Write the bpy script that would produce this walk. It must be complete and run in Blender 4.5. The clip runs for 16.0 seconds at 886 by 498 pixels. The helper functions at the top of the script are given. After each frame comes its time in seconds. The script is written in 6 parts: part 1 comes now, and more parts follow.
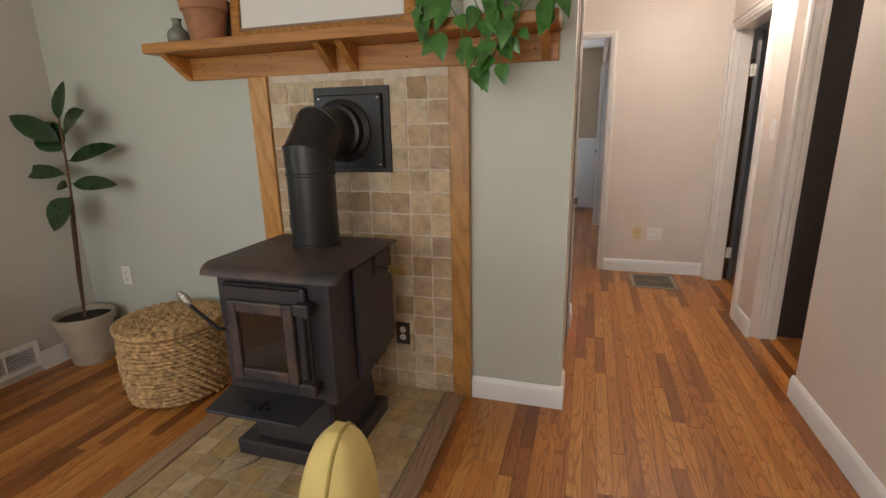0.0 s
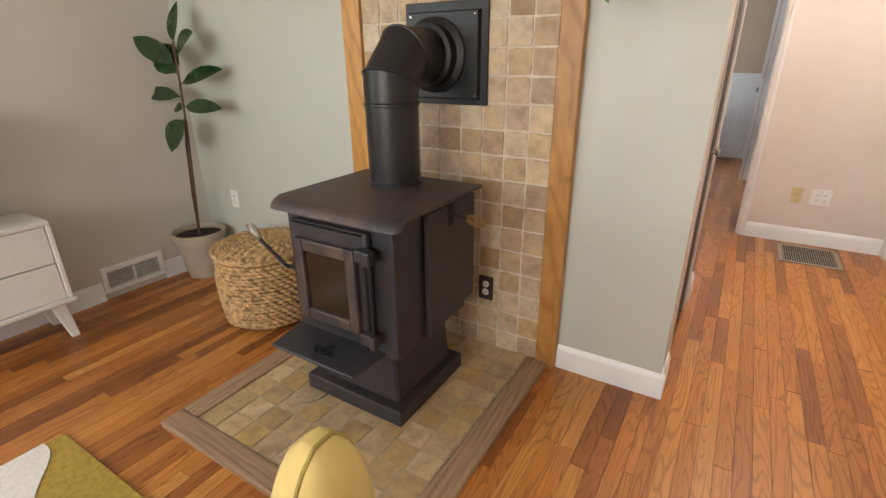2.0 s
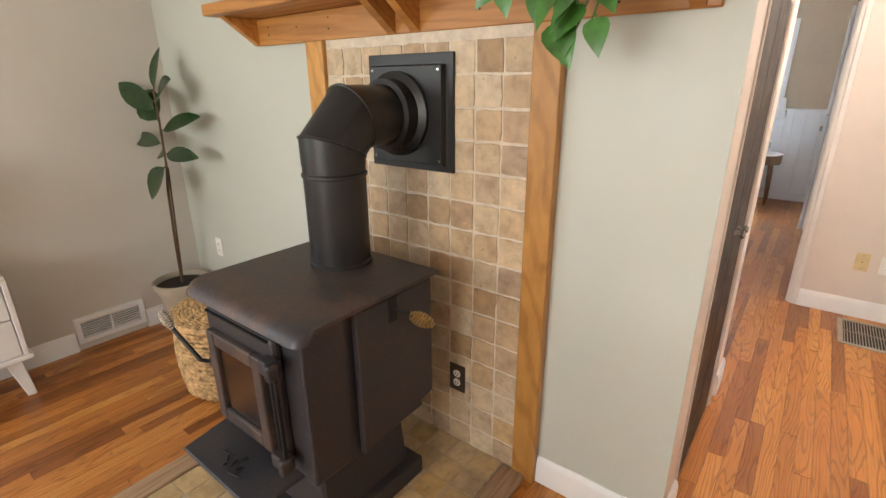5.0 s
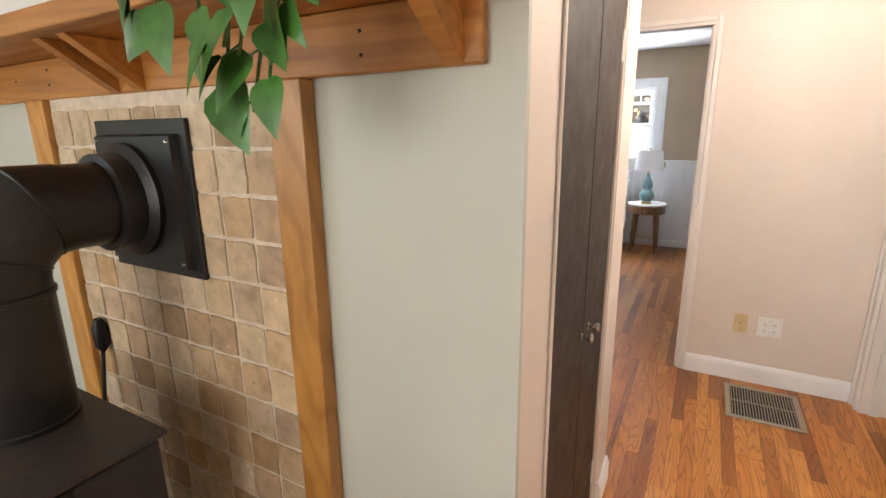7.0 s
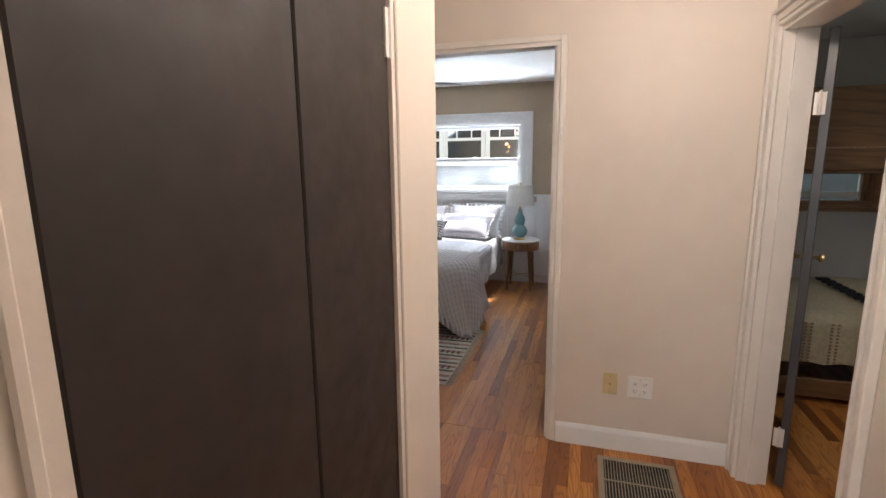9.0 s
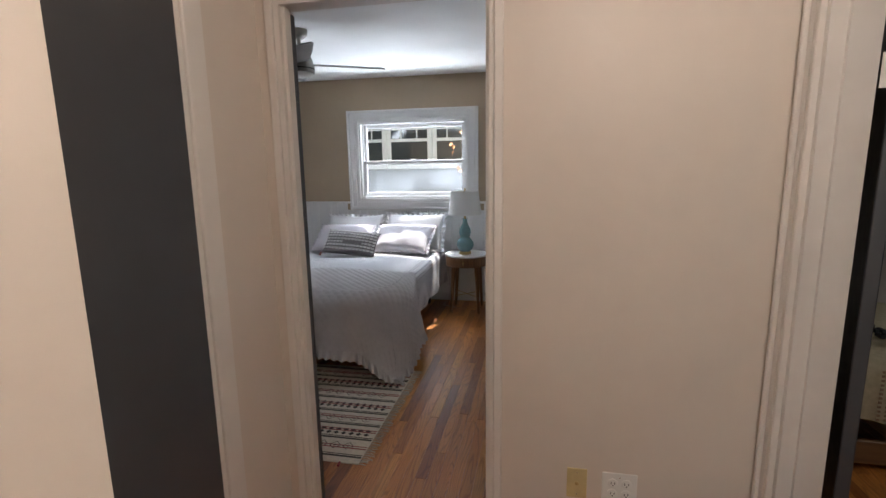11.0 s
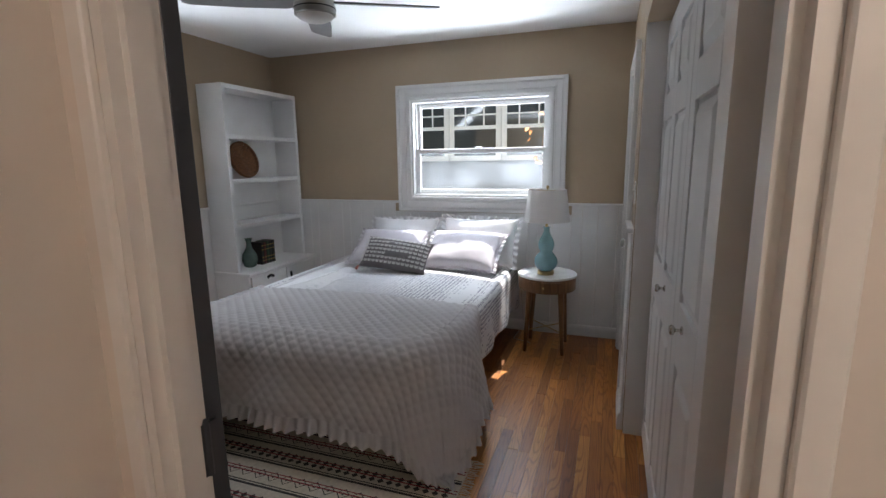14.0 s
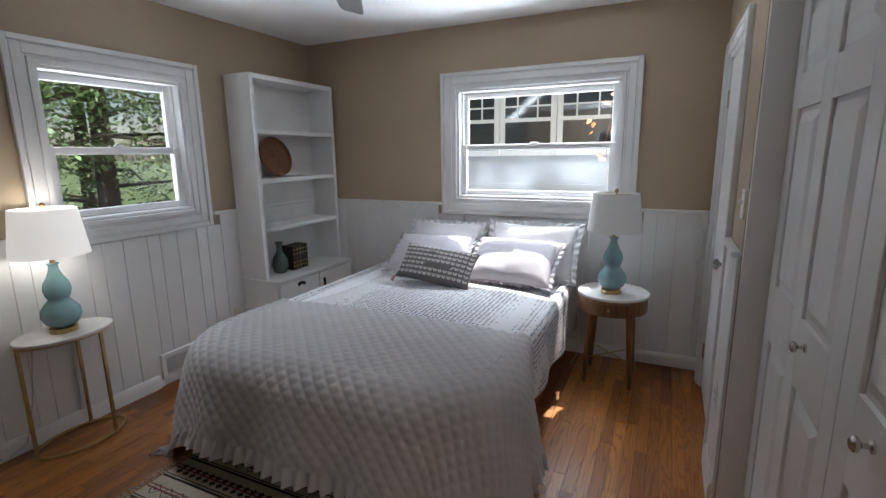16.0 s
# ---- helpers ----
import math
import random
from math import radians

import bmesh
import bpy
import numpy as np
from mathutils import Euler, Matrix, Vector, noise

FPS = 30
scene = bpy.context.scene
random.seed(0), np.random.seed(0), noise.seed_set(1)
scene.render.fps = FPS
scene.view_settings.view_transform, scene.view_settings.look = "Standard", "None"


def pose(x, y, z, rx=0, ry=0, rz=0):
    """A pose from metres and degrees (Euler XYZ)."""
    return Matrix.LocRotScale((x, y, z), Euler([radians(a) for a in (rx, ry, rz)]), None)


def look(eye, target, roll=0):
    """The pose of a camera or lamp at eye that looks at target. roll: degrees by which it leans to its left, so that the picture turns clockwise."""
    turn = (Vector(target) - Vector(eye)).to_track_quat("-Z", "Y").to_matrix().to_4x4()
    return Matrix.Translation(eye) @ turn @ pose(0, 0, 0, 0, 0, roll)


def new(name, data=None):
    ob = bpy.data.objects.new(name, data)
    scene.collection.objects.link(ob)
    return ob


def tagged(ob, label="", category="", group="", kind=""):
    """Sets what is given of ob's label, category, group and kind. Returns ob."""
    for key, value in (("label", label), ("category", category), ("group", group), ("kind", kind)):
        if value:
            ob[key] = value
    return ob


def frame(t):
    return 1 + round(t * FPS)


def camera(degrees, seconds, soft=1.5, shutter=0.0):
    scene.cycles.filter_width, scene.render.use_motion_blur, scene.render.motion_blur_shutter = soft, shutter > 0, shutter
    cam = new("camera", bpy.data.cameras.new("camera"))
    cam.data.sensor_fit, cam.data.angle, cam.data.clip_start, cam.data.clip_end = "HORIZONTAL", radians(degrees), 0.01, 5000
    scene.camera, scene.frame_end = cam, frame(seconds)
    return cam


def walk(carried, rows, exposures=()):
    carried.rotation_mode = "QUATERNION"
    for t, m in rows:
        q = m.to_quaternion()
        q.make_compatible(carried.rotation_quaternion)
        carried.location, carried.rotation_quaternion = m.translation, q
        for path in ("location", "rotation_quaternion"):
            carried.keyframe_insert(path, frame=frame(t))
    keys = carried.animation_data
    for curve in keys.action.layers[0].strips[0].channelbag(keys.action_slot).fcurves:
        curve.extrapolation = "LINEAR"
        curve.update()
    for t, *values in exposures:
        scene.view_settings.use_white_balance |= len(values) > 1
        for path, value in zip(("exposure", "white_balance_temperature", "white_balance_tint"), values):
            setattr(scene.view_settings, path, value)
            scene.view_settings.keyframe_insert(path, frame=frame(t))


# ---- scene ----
cam = camera(85.9, 16.0)
PATH = [
    (0, (0.074, -0.074, 1.351), (-0.493, 1.778, 0.849), -1.2),
    (0.5, (0.091, 0.006, 1.342), (-0.597, 1.794, 0.768), -1.0),
    (1, (0.113, 0.09, 1.342), (-0.693, 1.803, 0.698), -0.7),
    (1.5, (0.114, 0.147, 1.328), (-0.787, 1.792, 0.634), -0.6),
    (2, (0.093, 0.214, 1.322), (-0.883, 1.794, 0.58), -0.5),
    (2.5, (0.08, 0.301, 1.327), (-0.962, 1.818, 0.545), -0.4),
    (3, (0.086, 0.376, 1.349), (-1.018, 1.836, 0.543), -0.4),
    (3.2, (0.083, 0.41, 1.355), (-1.043, 1.85, 0.544), -0.4),
    (5.5, (0.183, 0.856, 1.474), (-0.961, 2.377, 0.86), -0.6),
    (6, (0.19, 1.032, 1.498), (-0.904, 2.604, 0.921), -0.6),
    (6.5, (0.22, 1.147, 1.501), (-0.812, 2.777, 0.974), -0.6),
    (7, (0.258, 1.317, 1.497), (-0.68, 3.017, 1.018), -0.7),
    (7.5, (0.333, 1.498, 1.489), (-0.515, 3.257, 1.058), -0.9),
    (8, (0.378, 1.676, 1.482), (-0.385, 3.481, 1.081), -0.8),
    (8.5, (0.362, 1.86, 1.497), (-0.289, 3.713, 1.117), -0.5),
    (9, (0.368, 2.04, 1.496), (-0.196, 3.926, 1.144), -0.6),
    (9.5, (0.371, 2.269, 1.498), (-0.108, 4.179, 1.149), -0.7),
    (10, (0.391, 2.493, 1.505), (-0.025, 4.418, 1.157), -0.8),
    (10.2, (0.392, 2.569, 1.493), (0.001, 4.501, 1.155), -0.9),
    (12.5, (0.281, 3.523, 1.495), (-0.192, 5.435, 1.13), -0.9),
    (13, (0.215, 3.701, 1.497), (-0.331, 5.594, 1.126), -1.0),
    (13.5, (0.128, 3.870, 1.495), (-0.468, 5.730, 1.122), -0.9),
    (14, (0.075, 4.054, 1.468), (-0.576, 5.910, 1.101), -0.8),
    (14.5, (0.039, 4.209, 1.468), (-0.666, 6.044, 1.098), -0.8),
    (15, (0.009, 4.313, 1.471), (-0.74, 6.130, 1.098), -0.8),
    (15.5, (-0.034, 4.415, 1.481), (-0.826, 6.211, 1.096), -0.8),
    (16, (-0.08, 4.505, 1.501), (-0.914, 6.280, 1.108), -0.8),
]
EXPOSURES = [(0.0, 1.4), (1.0, 1.7), (3.0, 2.35), (6.0, 2.35), (7.0, 2.1), (8.0, 1.7), (9.0, 1.4), (10.0, 1.1), (12.5, 0.85), (13.5, 0.9), (14.5, 1.0), (16.0, 0.95)]
walk(cam, [(t, look(eye, target, roll)) for t, eye, target, roll in PATH], EXPOSURES)

# ---------------------------------------------------------------- light
world = bpy.data.worlds.new("sky")
world.use_nodes = True
scene.world = world
_nt = world.node_tree
_sky = _nt.nodes.new("ShaderNodeTexSky")
_sky.sky_type = "NISHITA"
_sky.sun_disc = False
_sky.sun_elevation = radians(58)
_sky.sun_rotation = radians(0)
_nt.links.new(_sky.outputs["Color"], _nt.nodes["Background"].inputs["Color"])
_nt.nodes["Background"].inputs["Strength"].default_value = 0.05

sun = new("sun", bpy.data.lights.new("sun", "SUN"))
sun.data.energy, sun.data.angle, sun.data.color = 5.0, radians(0.5), (1.0, 0.96, 0.9)
sun.matrix_world = look((0.05, 0.60, 1.0), (0, 0, 0))


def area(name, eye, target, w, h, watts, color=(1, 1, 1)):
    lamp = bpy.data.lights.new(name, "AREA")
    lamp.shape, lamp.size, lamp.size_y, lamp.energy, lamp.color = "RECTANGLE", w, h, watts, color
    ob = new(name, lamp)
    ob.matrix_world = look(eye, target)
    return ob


# daylight in the living room's windows, behind the walk's start
area("daylight_south", (-0.9, -2.98, 1.5), (-0.9, 0, 1.2), 2.6, 1.4, 23, (1.0, 0.97, 0.93))
area("daylight_west", (-2.93, -0.6, 1.55), (0, -0.3, 1.1), 1.3, 1.2, 4.5, (0.93, 0.97, 1.0))
# lamps outside, above the bedroom's window heads, stand in for steeply falling skylight
area("skylight_north", (-1.0, 8.75, 2.75), (-1.0, 7.2, 0.7), 1.6, 0.7, 88, (0.78, 0.88, 1.0))
area("skylight_west", (-3.8, 6.3, 2.75), (-2.2, 6.3, 0.8), 0.6, 1.2, 36, (0.80, 0.89, 1.0))
# unseen fill lamps, added low outside to brighten the bedroom's ceiling from below
area("ceiling_fill_north", (-1.0, 9.4, 0.15), (-1.0, 7.0, 1.9), 2.4, 1.0, 165, (0.80, 0.89, 1.0))
area("ceiling_fill_west", (-4.4, 6.35, 0.15), (-2.0, 6.3, 1.9), 1.0, 2.0, 105, (0.82, 0.90, 1.0))
# fill lamp for the hall, inside an added flush ceiling light out of view
_hb = bpy.data.lights.new("hall_fill_bulb", "POINT")
_hb.energy, _hb.color, _hb.shadow_soft_size = 12.5, (1.0, 0.86, 0.755), 0.10
new("hall_fill_bulb", _hb).location = (0.72, 3.15, 2.22)
# fill lamp that brightens the small bedroom, set in an added, unseen east window
area("small_room_fill", (3.55, 4.6, 1.6), (2.0, 4.8, 0.8), 0.9, 0.9, 3, (0.95, 0.97, 1.0))


# ---------------------------------------------------------------- materials
def nodes(name):
    m = bpy.data.materials.new(name)
    m.use_nodes = True
    return m, m.node_tree, m.node_tree.nodes["Principled BSDF"]


def _n(nt, kind, **kw):
    n = nt.nodes.new(kind)
    for k, v in kw.items():
        n.inputs[k].default_value = v
    return n


def _coords(nt, scale=(1, 1, 1)):
    c = nt.nodes.new("ShaderNodeTexCoord")
    mp = nt.nodes.new("ShaderNodeMapping")
    mp.inputs["Scale"].default_value = scale
    nt.links.new(c.outputs["Object"], mp.inputs["Vector"])
    return mp.outputs["Vector"]


def _ramp(nt, src, stops):
    r = nt.nodes.new("ShaderNodeValToRGB")
    while len(r.color_ramp.elements) < len(stops):
        r.color_ramp.elements.new(0.5)
    for e, (p, c) in zip(r.color_ramp.elements, stops):
        e.position, e.color = p, (*c, 1)
    nt.links.new(src, r.inputs["Fac"])
    return r.outputs["Color"]


def _noise(nt, vec, scale, detail=4, rough=0.55):
    n = _n(nt, "ShaderNodeTexNoise", Scale=scale, Detail=detail, Roughness=rough)
    nt.links.new(vec, n.inputs["Vector"])
    return n.outputs["Fac"]


def _mix(nt, fac, a, b, mode="MIX"):
    m = nt.nodes.new("ShaderNodeMix")
    m.data_type, m.blend_type = "RGBA", mode
    for sock, v in ((m.inputs[0], fac), (m.inputs[6], a), (m.inputs[7], b)):
        if isinstance(v, (int, float)):
            sock.default_value = v
        elif isinstance(v, tuple):
            sock.default_value = (*v, 1)
        else:
            nt.links.new(v, sock)
    return m.outputs[2]


def _bump(nt, p, src, strength, dist=0.002):
    b = _n(nt, "ShaderNodeBump", Strength=strength, Distance=dist)
    nt.links.new(src, b.inputs["Height"])
    nt.links.new(b.outputs["Normal"], p.inputs["Normal"])


def _random(nt):
    """A number for each piece, whether an object of its own or an island of a joined mesh."""
    o, g = nt.nodes.new("ShaderNodeObjectInfo"), nt.nodes.new("ShaderNodeNewGeometry")
    a = nt.nodes.new("ShaderNodeMath")
    f = nt.nodes.new("ShaderNodeMath")
    f.operation = "FRACT"
    nt.links.new(o.outputs["Random"], a.inputs[0])
    nt.links.new(g.outputs["Random Per Island"], a.inputs[1])
    nt.links.new(a.outputs[0], f.inputs[0])
    return f.outputs[0]


def paint(name, color, rough=0.5, grain=0.05, scale=1.6, bump=0.08, fine=220):
    """Wall or trim paint: faint mottling, roller or brush grain."""
    m, nt, p = nodes(name)
    v = _coords(nt)
    lo = tuple(c * (1 - grain) for c in color)
    hi = tuple(min(1, c * (1 + grain)) for c in color)
    c = _ramp(nt, _noise(nt, v, scale), [(0.3, lo), (0.7, hi)])
    nt.links.new(c, p.inputs["Base Color"])
    r = _ramp(nt, _noise(nt, v, scale * 4), [(0.3, (rough * 0.85,) * 3), (0.7, (min(1, rough * 1.15),) * 3)])
    nt.links.new(r, p.inputs["Roughness"])
    _bump(nt, p, _noise(nt, v, fine, 2), bump, 0.001)
    return m


def wood(name, dark, light, rough=0.4, axis=0, stretch=14.0, scale=3.0, bump=0.12, piece=True, coat=0.0):
    """Long-grained wood; axis is the grain's direction."""
    m, nt, p = nodes(name)
    sc = [stretch] * 3
    sc[axis] = 1.0
    v = _coords(nt, tuple(sc))
    if piece:
        rnd = _random(nt)
        add = nt.nodes.new("ShaderNodeVectorMath")
        mul = nt.nodes.new("ShaderNodeMath")
        mul.operation = "MULTIPLY"
        mul.inputs[1].default_value = 61.0
        nt.links.new(rnd, mul.inputs[0])
        nt.links.new(v, add.inputs[0])
        nt.links.new(mul.outputs[0], add.inputs[1])
        v = add.outputs[0]
    n1 = _noise(nt, v, scale, 5, 0.6)
    w = _n(nt, "ShaderNodeTexWave", Scale=scale * 0.45, Distortion=9.0, Detail=3.0)
    w.wave_type, w.bands_direction = "BANDS", "DIAGONAL"
    nt.links.new(v, w.inputs["Vector"])
    mid = tuple((a + b) / 2 for a, b in zip(dark, light))
    c = _mix(nt, 0.35, _ramp(nt, n1, [(0.28, dark), (0.52, mid), (0.76, light)]), _ramp(nt, w.outputs["Fac"], [(0.0, dark), (0.45, light), (1.0, light)]))
    if piece:
        c = _mix(nt, 0.55, c, _ramp(nt, rnd, [(0.0, (0.48, 0.42, 0.37)), (0.5, (0.95, 0.93, 0.9)), (1.0, (1.35, 1.3, 1.2))]), "MULTIPLY")
    nt.links.new(c, p.inputs["Base Color"])
    r = _ramp(nt, n1, [(0.3, (rough * 1.25,) * 3), (0.8, (rough * 0.8,) * 3)])
    nt.links.new(r, p.inputs["Roughness"])
    p.inputs["Coat Weight"].default_value = coat
    p.inputs["Coat Roughness"].default_value = 0.25
    _bump(nt, p, n1, bump, 0.0012)
    return m


def plain(name, color, rough=0.5, metal=0.0, var=0.12, scale=14.0, bump=0.05, fine=120):
    m, nt, p = nodes(name)
    v = _coords(nt)
    c = _ramp(nt, _noise(nt, v, scale), [(0.3, tuple(x * (1 - var) for x in color)), (0.7, tuple(min(1, x * (1 + var)) for x in color))])
    nt.links.new(c, p.inputs["Base Color"])
    p.inputs["Roughness"].default_value, p.inputs["Metallic"].default_value = rough, metal
    _bump(nt, p, _noise(nt, v, fine, 3), bump, 0.001)
    return m


def glass(name, dust=0.0):
    m, nt, p = nodes(name)
    out = nt.nodes["Material Output"]
    tr = nt.nodes.new("ShaderNodeBsdfTransparent")
    gl = _n(nt, "ShaderNodeBsdfGlossy", Roughness=0.02)
    fr = _n(nt, "ShaderNodeFresnel", IOR=1.45)
    mx = nt.nodes.new("ShaderNodeMixShader")
    nt.links.new(fr.outputs[0], mx.inputs[0])
    nt.links.new(tr.outputs[0], mx.inputs[1])
    nt.links.new(gl.outputs[0], mx.inputs[2])
    last = mx
    if dust:
        v = _coords(nt)
        tl = nt.nodes.new("ShaderNodeBsdfTranslucent")
        tl.inputs["Color"].default_value = (0.8, 0.84, 0.9, 1)
        f = _ramp(nt, _noise(nt, v, 2.3, 3), [(0.35, (dust * 0.25,) * 3), (0.7, (dust,) * 3)])
        m2 = nt.nodes.new("ShaderNodeMixShader")
        nt.links.new(f, m2.inputs[0])
        nt.links.new(mx.outputs[0], m2.inputs[1])
        nt.links.new(tl.outputs[0], m2.inputs[2])
        last = m2
    nt.links.new(last.outputs[0], out.inputs["Surface"])
    return m


def stone(name, cols, rough=0.55):
    """Tumbled travertine: colour for each tile, clouds and pits."""
    m, nt, p = nodes(name)
    v = _coords(nt)
    rnd = _random(nt)
    add = nt.nodes.new("ShaderNodeVectorMath")
    mul = nt.nodes.new("ShaderNodeMath")
    mul.operation = "MULTIPLY"
    mul.inputs[1].default_value = 37.0
    nt.links.new(rnd, mul.inputs[0])
    nt.links.new(v, add.inputs[0])
    nt.links.new(mul.outputs[0], add.inputs[1])
    v = add.outputs[0]
    base = _ramp(nt, rnd, [(i / (len(cols) - 1), c) for i, c in enumerate(cols)])
    n1, n2 = _noise(nt, v, 16, 6, 0.65), _noise(nt, v, 60, 4, 0.6)
    c = _mix(nt, 0.75, base, _ramp(nt, n1, [(0.32, (0.66, 0.6, 0.52)), (0.5, (1, 1, 1)), (0.68, (1.3, 1.27, 1.2))]), "MULTIPLY")
    c = _mix(nt, 1.0, c, _ramp(nt, n2, [(0.28, (0.62, 0.58, 0.5)), (0.36, (1, 1, 1)), (0.66, (1, 1, 1)), (0.72, (1.35, 1.33, 1.28))]), "MULTIPLY")
    nt.links.new(c, p.inputs["Base Color"])
    p.inputs["Roughness"].default_value = rough
    _bump(nt, p, n2, 0.5, 0.002)
    return m


def pattern(name, a, b, kind, scale, rough=0.9):
    """Woven or printed cloth: two colours in a repeating print."""
    m, nt, p = nodes(name)
    v = _coords(nt)
    if kind == "dots":
        t = _n(nt, "ShaderNodeTexVoronoi", Scale=scale, Randomness=0.25)
        nt.links.new(v, t.inputs["Vector"])
        fac = _ramp(nt, t.outputs["Distance"], [(0.0, (1, 1, 1)), (0.3, (1, 1, 1)), (0.4, (0, 0, 0))])
    else:
        t = _n(nt, "ShaderNodeTexWave", Scale=scale, Distortion=2.0)
        nt.links.new(v, t.inputs["Vector"])
        fac = t.outputs["Fac"]
    nt.links.new(_mix(nt, fac, a, b), p.inputs["Base Color"])
    p.inputs["Roughness"].default_value = rough
    _bump(nt, p, _noise(nt, v, 500, 2), 0.25, 0.001)
    return m


def strip_oak(name):
    """Varnished strip oak along y: a tone for each board, cathedral figure and fine pores."""
    m, nt, p = nodes(name)
    rnd = _random(nt)
    mul = nt.nodes.new("ShaderNodeMath")
    mul.operation = "MULTIPLY"
    mul.inputs[1].default_value = 61.0
    nt.links.new(rnd, mul.inputs[0])

    def shifted(scale):
        add = nt.nodes.new("ShaderNodeVectorMath")
        nt.links.new(_coords(nt, scale), add.inputs[0])
        nt.links.new(mul.outputs[0], add.inputs[1])
        return add.outputs[0]
    figure = _noise(nt, shifted((11.0, 0.95, 1.0)), 1.0, 1.5, 0.45)
    rings = nt.nodes.new("ShaderNodeMath")
    rings.operation = "MULTIPLY"
    rings.inputs[1].default_value = 125.0
    nt.links.new(figure, rings.inputs[0])
    sine = nt.nodes.new("ShaderNodeMath")
    sine.operation = "SINE"
    nt.links.new(rings.outputs[0], sine.inputs[0])
    pores = _noise(nt, shifted((260.0, 7.0, 1.0)), 1.0, 3, 0.6)
    tone = _ramp(nt, rnd, [(0.0, (0.20, 0.065, 0.013)), (0.22, (0.33, 0.115, 0.023)), (0.5, (0.44, 0.168, 0.034)), (0.78, (0.50, 0.205, 0.045)), (1.0, (0.56, 0.260, 0.066))])
    c = _mix(nt, 0.6, tone, _ramp(nt, sine.outputs[0], [(0.0, (1.06, 1.05, 1.03)), (0.45, (1.0, 1.0, 1.0)), (0.85, (0.62, 0.52, 0.42)), (1.0, (0.5, 0.38, 0.28))]), "MULTIPLY")
    c = _mix(nt, 0.7, c, _ramp(nt, pores, [(0.3, (0.62, 0.55, 0.48)), (0.5, (1.0, 1.0, 1.0)), (0.75, (1.14, 1.14, 1.12))]), "MULTIPLY")
    c = _mix(nt, 0.6, c, _ramp(nt, _noise(nt, _coords(nt), 0.9, 3), [(0.3, (0.82, 0.78, 0.74)), (0.7, (1.12, 1.12, 1.1))]), "MULTIPLY")
    nt.links.new(c, p.inputs["Base Color"])
    nt.links.new(_ramp(nt, pores, [(0.3, (0.42,) * 3), (0.8, (0.28,) * 3)]), p.inputs["Roughness"])
    p.inputs["Coat Weight"].default_value = 0.12
    p.inputs["Coat Roughness"].default_value = 0.2
    _bump(nt, p, pores, 0.08, 0.001)
    return m


def worn_steel(name, base, rust, rough):
    """Black steel with brown heat and rust stains, faint scratches."""
    m, nt, p = nodes(name)
    v = _coords(nt)
    stain, fine = _noise(nt, v, 5.5, 6, 0.65), _noise(nt, v, 90, 3)
    c = _mix(nt, _ramp(nt, stain, [(0.43, (0, 0, 0)), (0.70, (0.85, 0.85, 0.85))]), base, rust)
    c = _mix(nt, 0.6, c, _ramp(nt, fine, [(0.3, (0.75, 0.75, 0.75)), (0.7, (1.25, 1.25, 1.25))]), "MULTIPLY")
    nt.links.new(c, p.inputs["Base Color"])
    nt.links.new(_ramp(nt, stain, [(0.35, (rough * 0.9,) * 3), (0.7, (rough * 1.35,) * 3)]), p.inputs["Roughness"])
    p.inputs["Metallic"].default_value = 0.3
    _bump(nt, p, fine, 0.2, 0.001)
    return m


M = {}
M["sage"] = paint("sage_paint", (0.50, 0.52, 0.46), 0.42)
M["cream"] = paint("warm_white_paint", (0.69, 0.617, 0.55), 0.5)
M["grey_wall"] = paint("pale_grey_paint", (0.60, 0.57, 0.52), 0.5)
M["tan"] = paint("tan_paint", (0.44, 0.345, 0.24), 0.55)
M["white"] = paint("white_trim_paint", (0.80, 0.80, 0.80), 0.35, 0.03, 5, 0.1, 60)
M["trim"] = paint("cream_trim_paint", (0.74, 0.70, 0.66), 0.35, 0.04, 6, 0.12, 60)
M["ceiling"] = paint("white_ceiling_paint", (0.88, 0.88, 0.88), 0.8)
M["brown_door"] = paint("dark_brown_door_paint", (0.026, 0.018, 0.0145), 0.6, 0.1, 4, 0.15, 50)
M["grey_door"] = paint("dark_grey_door_paint", (0.055, 0.057, 0.065), 0.35, 0.1, 4, 0.15, 50)
M["floor"] = strip_oak("oak_floor")
M["gap"] = plain("dark_floor_joint", (0.03, 0.016, 0.008), 0.8)
M["pine"] = wood("stained_pine", (0.30, 0.115, 0.022), (0.58, 0.27, 0.07), 0.38, 0, 12, 2.5, 0.1, True)
M["pine_up"] = wood("stained_pine_upright", (0.38, 0.165, 0.033), (0.70, 0.37, 0.10), 0.34, 2, 2.6, 6.0, 0.1, True)
M["hearth_wood"] = wood("worn_hearth_edging", (0.19, 0.11, 0.062), (0.40, 0.27, 0.17), 0.5, 1, 16, 3.5, 0.2, True)
M["hearth_wood_front"] = wood("worn_hearth_front_edging", (0.19, 0.11, 0.062), (0.40, 0.27, 0.17), 0.5, 0, 16, 3.5, 0.2, True)
M["tile"] = stone("travertine_tile", [(0.34, 0.22, 0.115), (0.50, 0.36, 0.21), (0.42, 0.29, 0.18), (0.56, 0.44, 0.29), (0.38, 0.27, 0.18), (0.48, 0.31, 0.14), (0.60, 0.50, 0.36), (0.45, 0.33, 0.2)])
M["grout"] = plain("sandy_grout", (0.62, 0.54, 0.43), 0.9, 0, 0.15, 30, 0.3)
M["hearth_tile"] = stone("hearth_tile_stone", [(0.36, 0.24, 0.105), (0.46, 0.33, 0.17), (0.40, 0.29, 0.17), (0.53, 0.40, 0.24), (0.45, 0.30, 0.115), (0.38, 0.28, 0.17)], 0.38)
